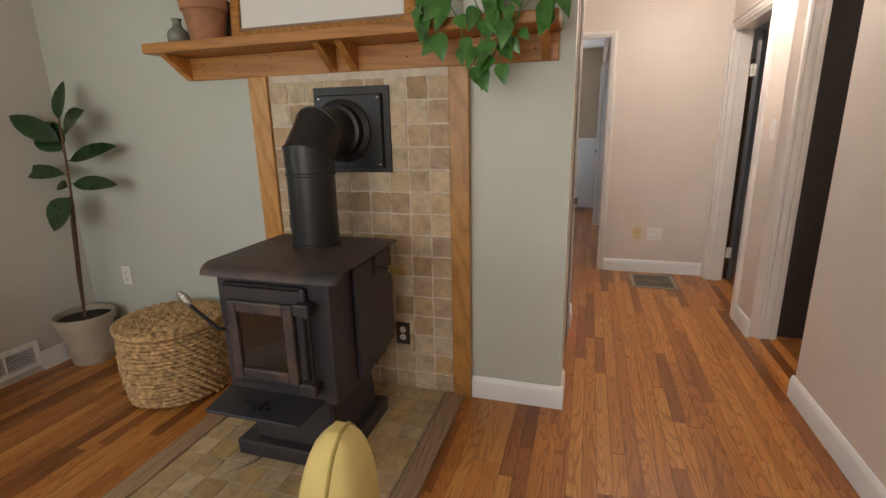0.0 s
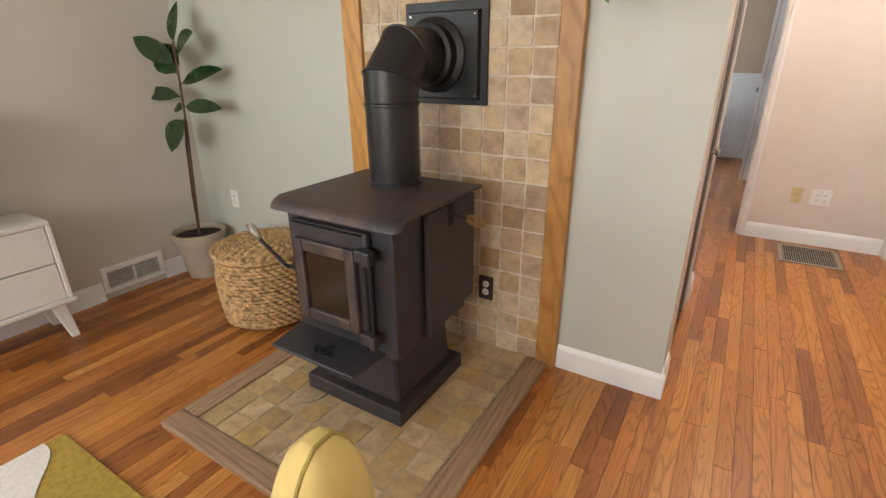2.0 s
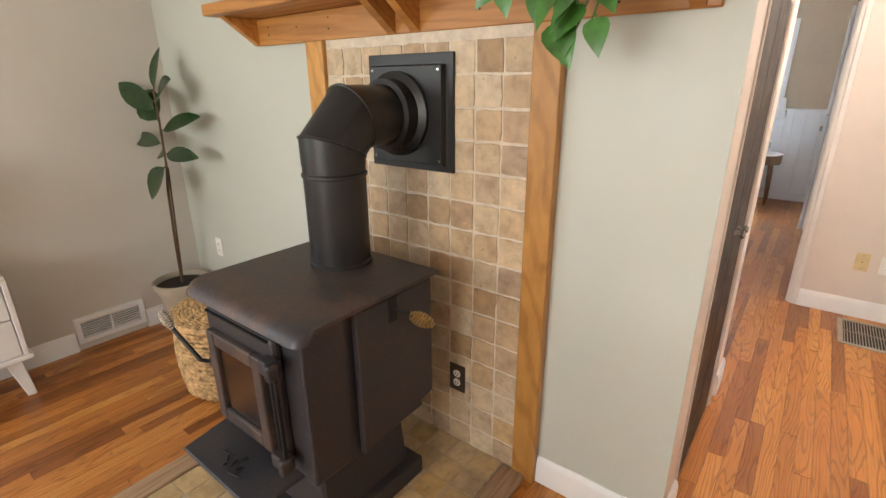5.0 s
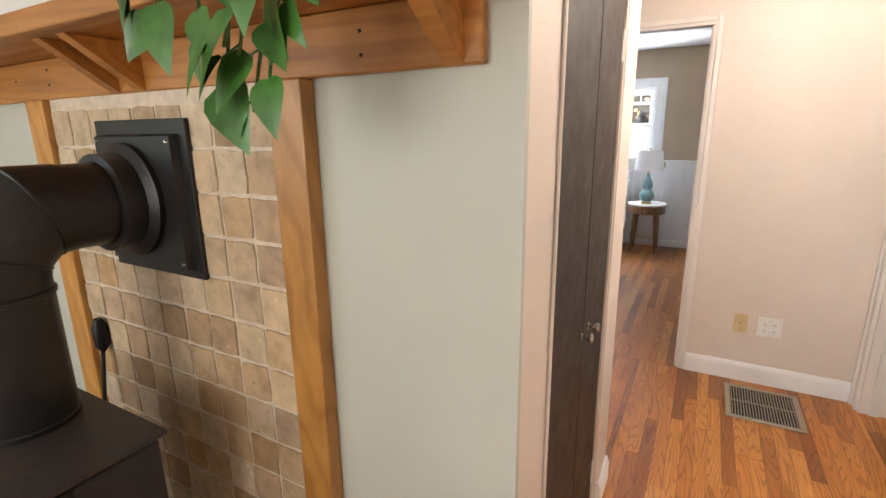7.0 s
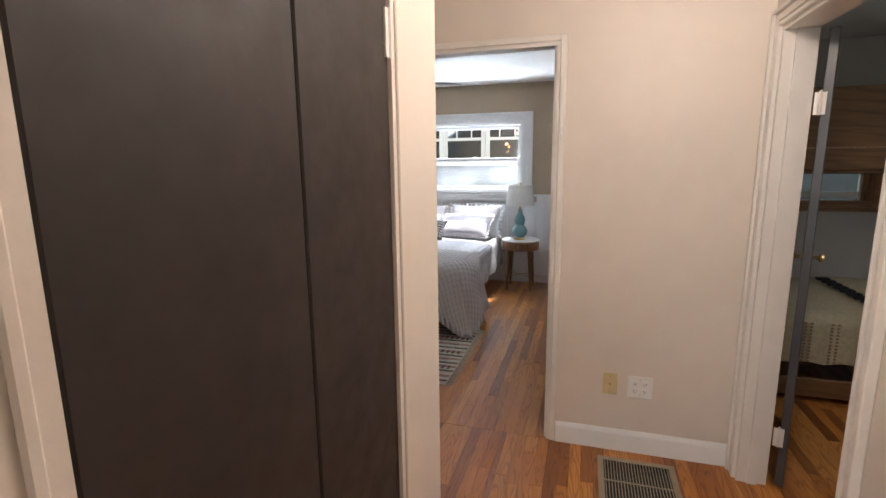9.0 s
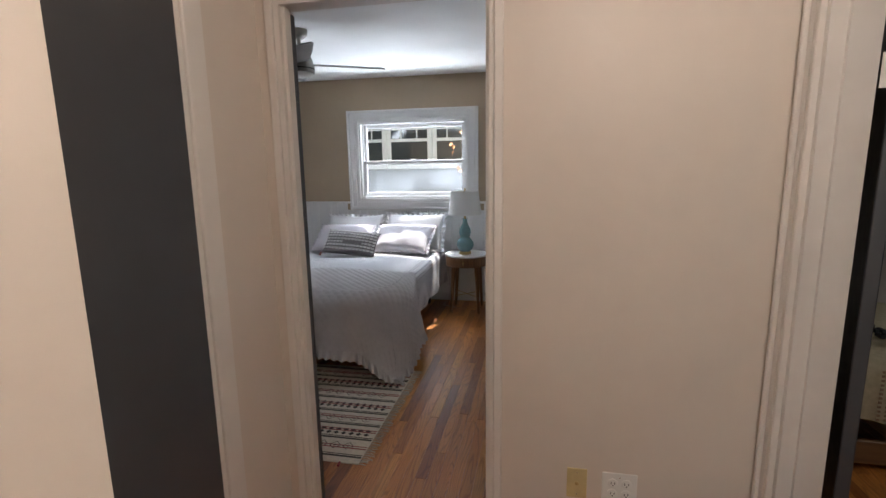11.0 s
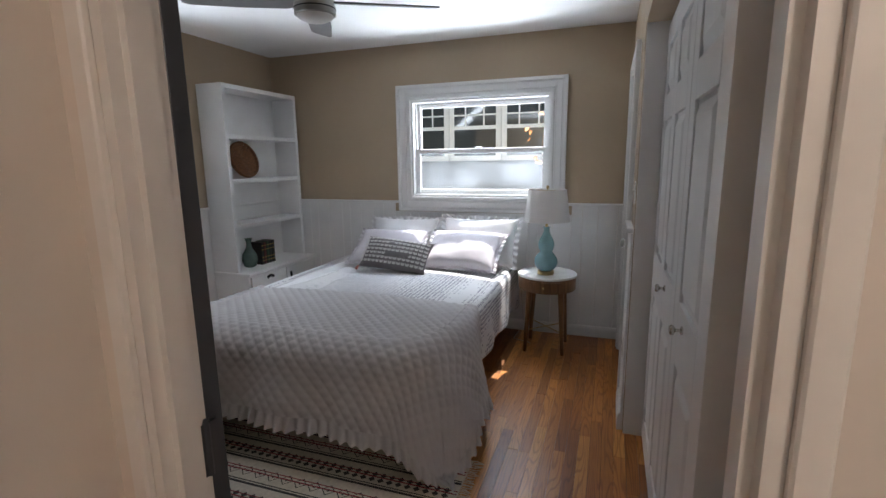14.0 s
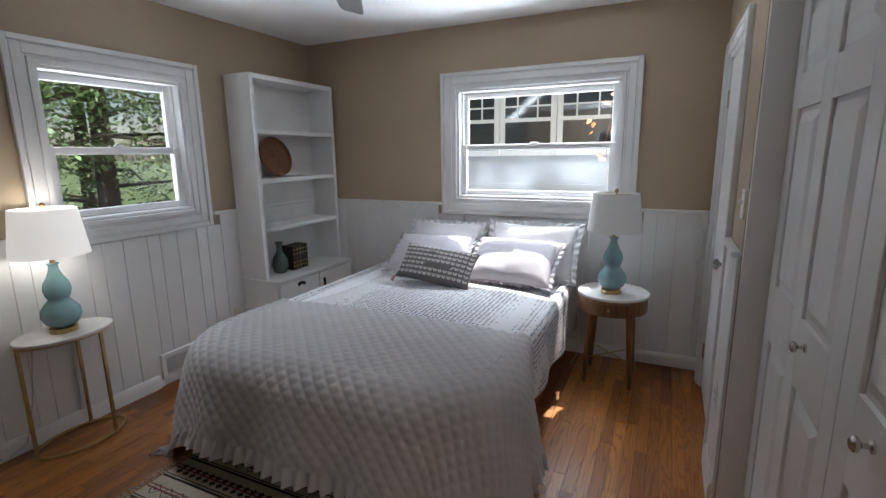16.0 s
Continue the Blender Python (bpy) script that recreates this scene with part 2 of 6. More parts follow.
M["hearth_grout"] = plain("grey_grout", (0.40, 0.32, 0.22), 0.9, 0, 0.2, 30, 0.3)
M["stove"] = worn_steel("black_stove_steel", (0.036, 0.034, 0.040), (0.060, 0.046, 0.040), 0.46)
M["stove_top"] = worn_steel("heat_worn_stove_steel", (0.046, 0.041, 0.044), (0.15, 0.092, 0.062), 0.44)
M["pipe"] = plain("black_stovepipe", (0.022, 0.021, 0.021), 0.36, 0.3, 0.2, 9, 0.08)
M["iron"] = plain("black_iron", (0.018, 0.018, 0.018), 0.5, 0.5, 0.2)
M["chrome"] = plain("nickel", (0.62, 0.60, 0.56), 0.25, 1.0, 0.05)
M["brass"] = plain("aged_brass", (0.50, 0.36, 0.16), 0.32, 1.0, 0.15)
M["fireglass"] = plain("sooty_stove_glass", (0.022, 0.013, 0.008), 0.16, 0.0, 0.7, 7)
M["plate_ivory"] = plain("ivory_plastic", (0.62, 0.50, 0.26), 0.35)
M["plate_white"] = plain("white_plastic", (0.80, 0.79, 0.76), 0.35, 0, 0.02)
M["plate_brown"] = plain("brown_plate", (0.05, 0.035, 0.025), 0.4)
M["slot"] = plain("dark_slot", (0.012, 0.012, 0.012), 0.8)
M["register"] = plain("taupe_register_metal", (0.30, 0.26, 0.20), 0.4, 0.3, 0.15)
M["wicker"] = plain("sea_grass", (0.47, 0.30, 0.135), 0.7, 0, 0.5, 38, 0.6, 200)
M["clay"] = plain("terracotta", (0.36, 0.17, 0.09), 0.75, 0, 0.25, 12, 0.2)
M["stoneware"] = plain("beige_stoneware_pot", (0.40, 0.34, 0.26), 0.55, 0, 0.12, 8, 0.1)
M["soil"] = plain("potting_soil", (0.025, 0.017, 0.012), 0.95, 0, 0.5, 60, 0.8, 90)
M["leaf"] = plain("dark_rubber_leaf", (0.018, 0.045, 0.014), 0.25, 0, 0.35, 20, 0.1)
M["pothos"] = plain("pothos_leaf", (0.055, 0.165, 0.030), 0.3, 0, 0.45, 18, 0.1)
M["stem"] = plain("brown_stem", (0.10, 0.055, 0.025), 0.8, 0, 0.4, 60, 0.4)
M["vine"] = plain("green_vine", (0.10, 0.17, 0.05), 0.5)
M["grey_glaze"] = plain("grey_green_glaze", (0.20, 0.21, 0.17), 0.22, 0, 0.3, 9)
M["mat_board"] = plain("white_picture_mat", (0.78, 0.77, 0.75), 0.7, 0, 0.02)
M["velvet"] = plain("mustard_velvet", (0.58, 0.45, 0.16), 0.75, 0, 0.15, 9, 0.25, 400)
M["piping"] = plain("olive_piping", (0.33, 0.25, 0.06), 0.8)
M["mustard_rug"] = plain("mustard_pile", (0.36, 0.24, 0.04), 0.95, 0, 0.2, 60, 0.8, 300)
M["white_rug"] = plain("white_pile", (0.70, 0.66, 0.60), 0.95, 0, 0.1, 60, 0.8, 300)
M["taupe_rug"] = plain("taupe_pile", (0.28, 0.19, 0.13), 0.95, 0, 0.2, 60, 0.8, 300)
M["glass"] = glass("window_glass")
M["dusty_glass"] = glass("dusty_window_glass", 0.07)
M["quilt"] = plain("pale_grey_quilt", (0.50, 0.48, 0.49), 0.85, 0, 0.05, 9, 0.3, 350)
M["sheet"] = pattern("dotted_sheet", (0.66, 0.65, 0.66), (0.16, 0.16, 0.20), "dots", 38)
M["pillow"] = plain("lilac_grey_sham", (0.56, 0.53, 0.57), 0.85, 0, 0.05, 9, 0.3, 350)
M["white_cloth"] = plain("white_cotton", (0.80, 0.80, 0.82), 0.85, 0, 0.03, 9, 0.3, 350)
M["lumbar"] = plain("taupe_cushion_cloth", (0.17, 0.155, 0.16), 0.9, 0, 0.1, 20, 0.4, 350)
M["print"] = plain("cream_leaf_print", (0.66, 0.64, 0.62), 0.9, 0, 0.05)
M["coral"] = plain("coral_tassel", (0.50, 0.20, 0.16), 0.9)
M["celadon"] = plain("celadon_glaze", (0.23, 0.40, 0.43), 0.12, 0, 0.12, 10)
M["marble"] = plain("white_marble", (0.74, 0.72, 0.71), 0.25, 0, 0.06, 8)
M["walnut"] = wood("walnut", (0.10, 0.045, 0.018), (0.27, 0.13, 0.05), 0.4, 2, 10, 3, 0.1, False)
M["rug_cream"] = plain("cream_rug_wool", (0.56, 0.50, 0.42), 0.95, 0, 0.12, 60, 0.6, 300)
M["rug_black"] = plain("charcoal_rug_wool", (0.045, 0.04, 0.04), 0.95, 0, 0.2, 60, 0.6, 300)
M["rug_red"] = plain("wine_rug_wool", (0.24, 0.035, 0.045), 0.95, 0, 0.2, 60, 0.6, 300)
M["fan_metal"] = plain("brushed_nickel", (0.34, 0.33, 0.31), 0.35, 0.9, 0.08)
M["fan_blade"] = plain("silver_fan_blade", (0.30, 0.30, 0.30), 0.45, 0.3, 0.06)
M["siding"] = plain("grey_siding", (0.20, 0.205, 0.21), 0.7, 0, 0.1, 3)
M["roofing"] = plain("dark_shingle", (0.06, 0.06, 0.065), 0.9, 0, 0.3, 20)
M["dark_pane"] = plain("dark_far_pane", (0.03, 0.035, 0.04), 0.06, 0, 0.2, 2)
M["grass"] = plain("lawn", (0.06, 0.10, 0.03), 0.95, 0, 0.5, 3, 0.5)
M["bark"] = plain("dark_bark", (0.07, 0.05, 0.038), 0.9, 0, 0.4, 14, 0.8)
M["needles"] = plain("hemlock_foliage", (0.10, 0.155, 0.05), 0.6, 0, 0.6, 2.5)
M["bunk_wood"] = wood("bunk_bed_wood", (0.10, 0.05, 0.02), (0.22, 0.115, 0.045), 0.5, 0, 10, 2.5, 0.1, True)
M["knotty"] = wood("knotty_pine", (0.26, 0.12, 0.05), (0.45, 0.25, 0.12), 0.45, 0, 8, 3, 0.1, True)
M["blanket"] = plain("cream_woven_blanket", (0.50, 0.44, 0.30), 0.95, 0, 0.12, 40, 0.7, 150)
M["black_cloth"] = plain("black_woven_stripe", (0.02, 0.02, 0.022), 0.95)
M["drawer_gap"] = plain("shadow_gap", (0.02, 0.02, 0.02), 0.9)
M["rattan"] = plain("brown_rattan", (0.23, 0.105, 0.045), 0.6, 0, 0.35, 60, 0.6)
M["book_black"] = plain("black_book_cloth", (0.02, 0.017, 0.015), 0.5)
M["book_red"] = plain("dark_red_book_cloth", (0.10, 0.02, 0.018), 0.5)
M["book_green"] = plain("dark_green_book_cloth", (0.03, 0.06, 0.035), 0.5)
M["gilt"] = plain("gilt_lettering", (0.45, 0.32, 0.12), 0.4, 0.8)
M["cord"] = plain("clear_cord", (0.55, 0.53, 0.5), 0.4)
M["dresser"] = plain("white_lacquer", (0.72, 0.71, 0.69), 0.35, 0, 0.03)
M["linen"] = plain("linen_shade", (0.62, 0.56, 0.47), 0.9, 0, 0.05, 80, 0.4, 300)


def shade_material(name, glow):
    m, nt, p = nodes(name)
    p.inputs["Base Color"].default_value = (0.82, 0.81, 0.79, 1)
    p.inputs["Roughness"].default_value = 0.9
    if glow:
        p.inputs["Emission Color"].default_value = (1.0, 0.98, 0.95, 1)
        p.inputs["Emission Strength"].default_value = glow
    _bump(nt, p, _noise(nt, _coords(nt), 300, 2), 0.3, 0.001)
    return m


# glow for the bowl of the hall's added light
M["hall_fill_glow"] = shade_material("glowing_frosted_glass", 0.6)
M["celadon_grey"] = plain("grey_celadon_glaze", (0.13, 0.19, 0.16), 0.15, 0, 0.3, 9)
M["autumn"] = plain("orange_leaf", (0.40, 0.16, 0.05), 0.6, 0, 0.4, 9)
M["shade_off"] = shade_material("white_drum_shade", 0.0)
M["shade_lit"] = shade_material("lit_white_drum_shade", 0.28)


# ---------------------------------------------------------------- mesh helpers
def part(name, bm, material, parent=None, label="", smooth=None):
    me = bpy.data.meshes.new(name)
    if smooth is not None:
        bmesh.ops.recalc_face_normals(bm, faces=bm.faces)
    bm.to_mesh(me)
    bm.free()
    if smooth:
        me.polygons.foreach_set("use_smooth", [True] * len(me.polygons))
        if smooth is not True:
            me.set_sharp_from_angle(angle=radians(smooth))
    me.materials.append(material)
    ob = new(name, me)
    if parent is not None:
        ob.parent = parent
    if label:
        ob["label"] = label
    return ob


def thing(name, at, label, category, group="", kind="", turn=0.0):
    ob = new(name)
    ob.empty_display_size = 0.05
    ob.matrix_basis = pose(at[0], at[1], at[2], 0, 0, turn)
    return tagged(ob, label, category, group, kind)


def add_box(bm, lo, hi, bevel=0.0, seg=1, m=None):
    r = bmesh.ops.create_cube(bm, size=1.0)
    vs = r["verts"]
    for v in vs:
        v.co = Vector([lo[i] + (v.co[i] + 0.5) * (hi[i] - lo[i]) for i in range(3)])
    if bevel:
        es = list({e for v in vs for e in v.link_edges})
        g = bmesh.ops.bevel(bm, geom=es, offset=bevel, segments=seg, profile=0.5, affect="EDGES")
        vs = list({v for f in g["faces"] for v in f.verts} | {v for v in vs if v.is_valid})
    if m is not None:
        bmesh.ops.transform(bm, matrix=m, verts=vs)
    return vs


def box(lo, hi, bevel=0.0, seg=1, m=None):
    bm = bmesh.new()
    add_box(bm, lo, hi, bevel, seg, m)
    return bm


def lathe(profile, n=32, cap=True, m=None, wobble=None):
    """Turned about z: profile of (radius, height), from the bottom up."""
    bm = bmesh.new()
    rings = []
    for r, z in profile:
        ring = []
        for i in range(n):
            a = 2 * math.pi * i / n
            k = r if wobble is None else r * wobble(a, z)
            ring.append(bm.verts.new((k * math.cos(a), k * math.sin(a), z)))
        rings.append(ring)
    for a, b in zip(rings, rings[1:]):
        for i in range(n):
            bm.faces.new((a[i], a[(i + 1) % n], b[(i + 1) % n], b[i]))
    if cap:
        bm.faces.new(rings[0][::-1])
        bm.faces.new(rings[-1])
    if m is not None:
        bm.transform(m)
    return bm


def tube(points, radius, n=8, bm=None, taper=None):
    """A round bar along points."""
    bm = bm or bmesh.new()
    pts = [Vector(p) for p in points]
    rings = []
    up = Vector((0.13, 0.21, 1)).normalized()
    for i, p in enumerate(pts):
        d = (pts[min(i + 1, len(pts) - 1)] - pts[max(i - 1, 0)]).normalized()
        u = d.cross(up)
        if u.length < 0.05:
            u = d.cross(Vector((1, 0, 0)))
        u.normalize()
        w = d.cross(u)
        r = radius if taper is None else radius + (taper - radius) * i / (len(pts) - 1)
        rings.append([bm.verts.new(p + r * (math.cos(2 * math.pi * k / n) * u + math.sin(2 * math.pi * k / n) * w)) for k in range(n)])
    for a, b in zip(rings, rings[1:]):
        for k in range(n):
            bm.faces.new((a[k], a[(k + 1) % n], b[(k + 1) % n], b[k]))
    if (pts[0] - pts[-1]).length > 1e-6:
        bm.faces.new(rings[0][::-1])
        bm.faces.new(rings[-1])
    return bm


def arc(c, r, a0, a1, n, plane="xy"):
    out = []
    for i in range(n + 1):
        a = radians(a0 + (a1 - a0) * i / n)
        p, q = r * math.cos(a), r * math.sin(a)
        out.append({"xy": (c[0] + p, c[1] + q, c[2]), "xz": (c[0] + p, c[1], c[2] + q), "yz": (c[0], c[1] + p, c[2] + q)}[plane])
    return out


def prism(outline, depth, m=None, bevel=0.0):
    """A flat outline in xy given thickness depth along z."""
    bm = bmesh.new()
    vs = [bm.verts.new((x, y, 0)) for x, y in outline]
    f = bm.faces.new(vs)
    g = bmesh.ops.extrude_face_region(bm, geom=[f])
    bmesh.ops.translate(bm, verts=[v for v in g["geom"] if isinstance(v, bmesh.types.BMVert)], vec=(0, 0, depth))
    bmesh.ops.recalc_face_normals(bm, faces=bm.faces)
    if bevel:
        bmesh.ops.bevel(bm, geom=list(bm.edges), offset=bevel, segments=1, affect="EDGES")
    if m is not None:
        bm.transform(m)
    return bm


def wall(name, lo, hi, material, holes=(), along="x"):
    """A wall slab with rectangular openings (a0, a1, z0, z1) along x or y."""
    k = 0 if along == "x" else 1
    us = sorted({lo[k], hi[k], *[h[0] for h in holes], *[h[1] for h in holes]})
    zs = sorted({lo[2], hi[2], *[h[2] for h in holes], *[h[3] for h in holes]})
    bm = bmesh.new()
    for u0, u1 in zip(us, us[1:]):
        z_open = None
        for z0, z1 in zip(zs, zs[1:]):
            um, zm = (u0 + u1) / 2, (z0 + z1) / 2
            if any(h[0] < um < h[1] and h[2] < zm < h[3] for h in holes):
                continue
            a, b = list(lo), list(hi)
            a[k], b[k], a[2], b[2] = u0, u1, z0, z1
            add_box(bm, a, b)
    bmesh.ops.remove_doubles(bm, verts=bm.verts, dist=1e-5)
    seen = {}
    for f in list(bm.faces):
        seen.setdefault(tuple(sorted(v.index for v in f.verts)), []).append(f)
    bm.verts.index_update()
    seen = {}
    for f in bm.faces:
        seen.setdefault(tuple(sorted(v.index for v in f.verts)), []).append(f)
    twins = [f for fs in seen.values() if len(fs) > 1 for f in fs]
    bmesh.ops.delete(bm, geom=twins, context="FACES_ONLY")
    return tagged(part(name, bm, material), kind="structure")


def slab(name, lo, hi, material, bevel=0.0, label=""):
    return tagged(part(name, box(lo, hi, bevel), material), label, kind="structure")


H = 2.45          # ceiling height
T = 0.12          # wall thickness
# ---------------------------------------------------------------- the large structure
slab("floor_base", (-3.2, -3.15, -0.12), (3.75, 8.25, -0.009), M["gap"])
slab("ceiling", (-3.25, -3.2, H), (3.8, 8.3, H + 0.1), M["ceiling"])

wall("wall_west_living", (-2.95 - T, -3.0, 0), (-2.95, 2.18, H), M["grey_wall"], [(-0.75, 0.86, 0.92, 2.05)], "y")
wall("wall_south", (-3.07, -3.0 - T, 0), (1.23, -3.0, H), M["grey_wall"], [(-2.2, 0.4, 0.8, 2.2)])
wall("wall_east_living", (1.11, -3.0, 0), (1.11 + T, 2.45, H), M["cream"], (), "y")
wall("wall_stove", (-2.95, 2.06, 0), (0.0, 2.075, H), M["sage"])
wall("wall_stove_back", (-2.95, 2.075, 0), (-T, 2.18, H), M["cream"])
wall("wall_closet_front", (-T, 2.075, 0), (0.0, 3.22, H), M["cream"], [(2.255, 2.95, 0, 2.03)], "y")
wall("wall_closet_end", (-0.60, 3.22 - T, 0), (-T, 3.22, H), M["cream"])
wall("wall_hall_west", (-0.72, 2.18, 0), (-0.60, 4.50, H), M["cream"], [(3.42, 4.12, 0, 2.03)], "y")
wall("wall_bathroom_back", (-1.3, 2.18, 0), (-1.25, 4.50, H), M["cream"], (), "y")
wall("wall_hall_north", (-1.30, 4.50, 0), (1.11, 4.54, H), M["cream"], [(-0.53, 0.23, 0, 2.065)])
wall("wall_bedroom_south", (-3.05, 4.54, 0), (1.11, 4.58, H), M["tan"], [(-0.53, 0.23, 0, 2.065)])
wall("wall_east_hall", (1.11, 3.18, 0), (1.11 + T, 6.8, H), M["cream"], [(3.53, 4.40, 0, 2.03)], "y")
wall("wall_passage_north", (1.11 + T, 3.18, 0), (3.6, 3.30, H), M["cream"], [(1.25, 2.0, 0, 2.03)])
wall("wall_passage_south", (1.11 + T, 2.33, 0), (2.72, 2.45, H), M["cream"])
wall("wall_passage_end", (2.60, 2.45, 0), (2.72, 3.18, H), M["cream"], (), "y")
wall("wall_small_room_north", (1.11 + T, 6.8, 0), (3.72, 6.92, H), M["grey_wall"], [(1.95, 2.60, 1.16, 1.95)])
# the east wall's opening is added for the fill lamp, out of view
wall("wall_small_room_east", (3.6, 3.18, 0), (3.72, 6.8, H), M["grey_wall"], [(4.1, 5.1, 1.1, 2.0)], "y")
wall("wall_north_bedroom", (-3.05, 8.05, 0), (1.23, 8.20, H), M["tan"], [(-1.61, -0.40, 1.15, 1.98)])
wall("wall_west_bedroom", (-3.20, 4.56, 0), (-3.05, 8.20, H), M["tan"], [(5.94, 6.76, 1.15, 1.98)], "y")
wall("wall_east_bedroom", (0.20, 6.62, 0), (0.32, 8.05, H), M["tan"], [(7.02, 7.80, 0, 2.03)], "y")
wall("wall_closet_side", (0.32, 6.62, 0), (1.0, 6.70, H), M["white"])
wall("wall_closet_back", (0.95, 4.62, 0), (1.0, 6.62, H), M["white"], (), "y")
slab("closet_header", (0.20, 4.72, 2.08), (0.32, 6.62, H), M["tan"])
slab("closet_return", (0.30, 4.62, 0), (0.32, 4.72, H), M["tan"])
slab("closet_jamb", (0.203, 6.59, 0), (0.318, 6.62, 2.08), M["white"])
slab("wall_beyond_bedroom_door", (0.34, 6.9, 0), (0.40, 7.9, H), M["cream"])


def baseboard(name, a, b, normal, h=0.10, material="white"):
    """A skirting board from a to b on the floor; normal points into the room."""
    a, b, n = Vector((*a, 0)), Vector((*b, 0)), Vector((*normal, 0))
    bm = bmesh.new()
    prof = [(0, 0), (0.016, 0), (0.016, h - 0.028), (0.012, h - 0.014), (0.005, h), (0, h)]
    ends = [[bm.verts.new(p + n * d + Vector((0, 0, z))) for d, z in prof] for p in (a, b)]
    for i in range(len(prof)):
        j = (i + 1) % len(prof)
        bm.faces.new((ends[0][i], ends[0][j], ends[1][j], ends[1][i]))
    bm.faces.new(ends[0][::-1])
    bm.faces.new(ends[1])
    return tagged(part(name, bm, M[material], smooth=30), kind="structure")


baseboard("baseboard_stove_wall", (-0.436, 2.06), (0.016, 2.06), (0, -1), 0.115)
baseboard("baseboard_stove_wall_end", (0.0, 2.06), (0.0, 2.25), (1, 0), 0.115)
baseboard("baseboard_stove_wall_far", (-2.95, 2.06), (-1.556, 2.06), (0, -1), 0.115)
baseboard("baseboard_west_far", (-2.95, 1.68), (-2.95, 2.06), (1, 0), 0.115)
baseboard("baseboard_west_near", (-2.95, -3.0), (-2.95, 1.31), (1, 0), 0.115)
baseboard("baseboard_closet", (0.0, 3.04), (0.0, 3.236), (1, 0), 0.115)
baseboard("baseboard_closet_end", (-0.60, 3.22), (0.0, 3.22), (0, 1), 0.115)
baseboard("baseboard_hall_west", (-0.60, 4.20), (-0.60, 4.50), (1, 0), 0.115)
baseboard("baseboard_hall_north", (0.262, 4.50), (1.11, 4.50), (0, -1), 0.115)
baseboard("baseboard_nib", (1.11, 3.164), (1.11, 3.45), (-1, 0), 0.115)
baseboard("baseboard_east_living", (1.11, -3.0), (1.11, 2.466), (-1, 0), 0.115)
baseboard("baseboard_passage", (1.11, 2.45), (2.6, 2.45), (0, 1), 0.115)
baseboard("baseboard_bedroom_north", (-2.6, 8.035), (0.20, 8.035), (0, -1), 0.09)
baseboard("baseboard_bedroom_west", (-3.035, 4.62), (-3.035, 6.35), (1, 0), 0.09)
baseboard("baseboard_bedroom_west_far", (-3.035, 6.87), (-3.035, 7.1), (1, 0), 0.09)
baseboard("baseboard_bedroom_east", (0.185, 6.62), (0.185, 6.93), (-1, 0), 0.10)
baseboard("baseboard_bedroom_south", (-3.05, 4.58), (-0.60, 4.58), (0, 1), 0.10)


def casing(name, u0, u1, z1, plane, out, along, material, w=0.075, jamb=(0, 0), z0=0.0, sill=False, steps=((0.0, 0.22, 0.020), (0.22, 0.34, 0.010), (0.34, 0.70, 0.017), (0.70, 0.78, 0.012), (0.78, 1.0, 0.027))):
    """Moulded casing round an opening; plane is the wall's face, out its side (+1/-1); jamb lines the opening's depth."""
    def place(a0, a1, d0, d1, b0, b1):
        lo, hi = sorted((plane + out * d0, plane + out * d1)), (b0, b1)
        return ((a0, lo[0], b0), (a1, lo[1], b1)) if along == "x" else ((lo[0], a0, b0), (lo[1], a1, b1))
    bm = bmesh.new()
    for e, e2, t in steps:
        a, b = w * e, w * e2
        add_box(bm, *place(u0 - b, u0 - a, 0, t, z0 if not sill else z0 - b, z1 + b), bevel=0.003)
        add_box(bm, *place(u1 + a, u1 + b, 0, t, z0 if not sill else z0 - b, z1 + b), bevel=0.003)
        add_box(bm, *place(u0 - a, u1 + a, 0, t - 0.001, z1 + a, z1 + b), bevel=0.003)
        if sill:
            add_box(bm, *place(u0 - a, u1 + a, 0, t - 0.001, z0 - b, z0 - a), bevel=0.003)
    root = tagged(part(name, bm, M[material]), kind="structure")
    if jamb != (0, 0):
        j = bmesh.new()
        add_box(j, *place(u0, u0 + 0.018, -jamb[0], jamb[1], z0, z1))
        add_box(j, *place(u1 - 0.018, u1, -jamb[0], jamb[1], z0, z1))
        add_box(j, *place(u0 + 0.018, u1 - 0.018, -jamb[0], jamb[1], z1 - 0.018, z1))
        mid = (jamb[1] - jamb[0]) / 2
        add_box(j, *place(u0 + 0.018, u0 + 0.03, mid - 0.02, mid + 0.02, z0, z1 - 0.018))
        add_box(j, *place(u1 - 0.03, u1 - 0.018, mid - 0.02, mid + 0.02, z0, z1 - 0.018))
        part("jamb", j, M[material], root)
    return root


PLAIN = ((0.0, 1.0, 0.014),)
casing("door_casing_bedroom", -0.53, 0.23, 2.065, 4.50, -1, "x", "trim", 0.03, (0.082, 0.002), steps=PLAIN)
casing("door_casing_bedroom_inner", -0.53, 0.23, 2.065, 4.58, 1, "x", "white", 0.06)
casing("door_casing_hall_closet", 2.255, 2.95, 2.03, 0.0, 1, "y", "cream", 0.014, (0.122, 0.002), steps=((0.0, 1.0, 0.007),))
casing("door_casing_hall_west", 3.42, 4.12, 2.03, -0.60, 1, "y", "trim", 0.08, (0.122, 0.002), steps=PLAIN)
casing("door_casing_small_room", 3.53, 4.40, 2.03, 1.11, -1, "y", "trim", 0.075, (0.122, 0.002))
casing("door_casing_passage", 1.25, 2.0, 2.03, 3.18, -1, "x", "trim", 0.09, (0.122, 0.002))
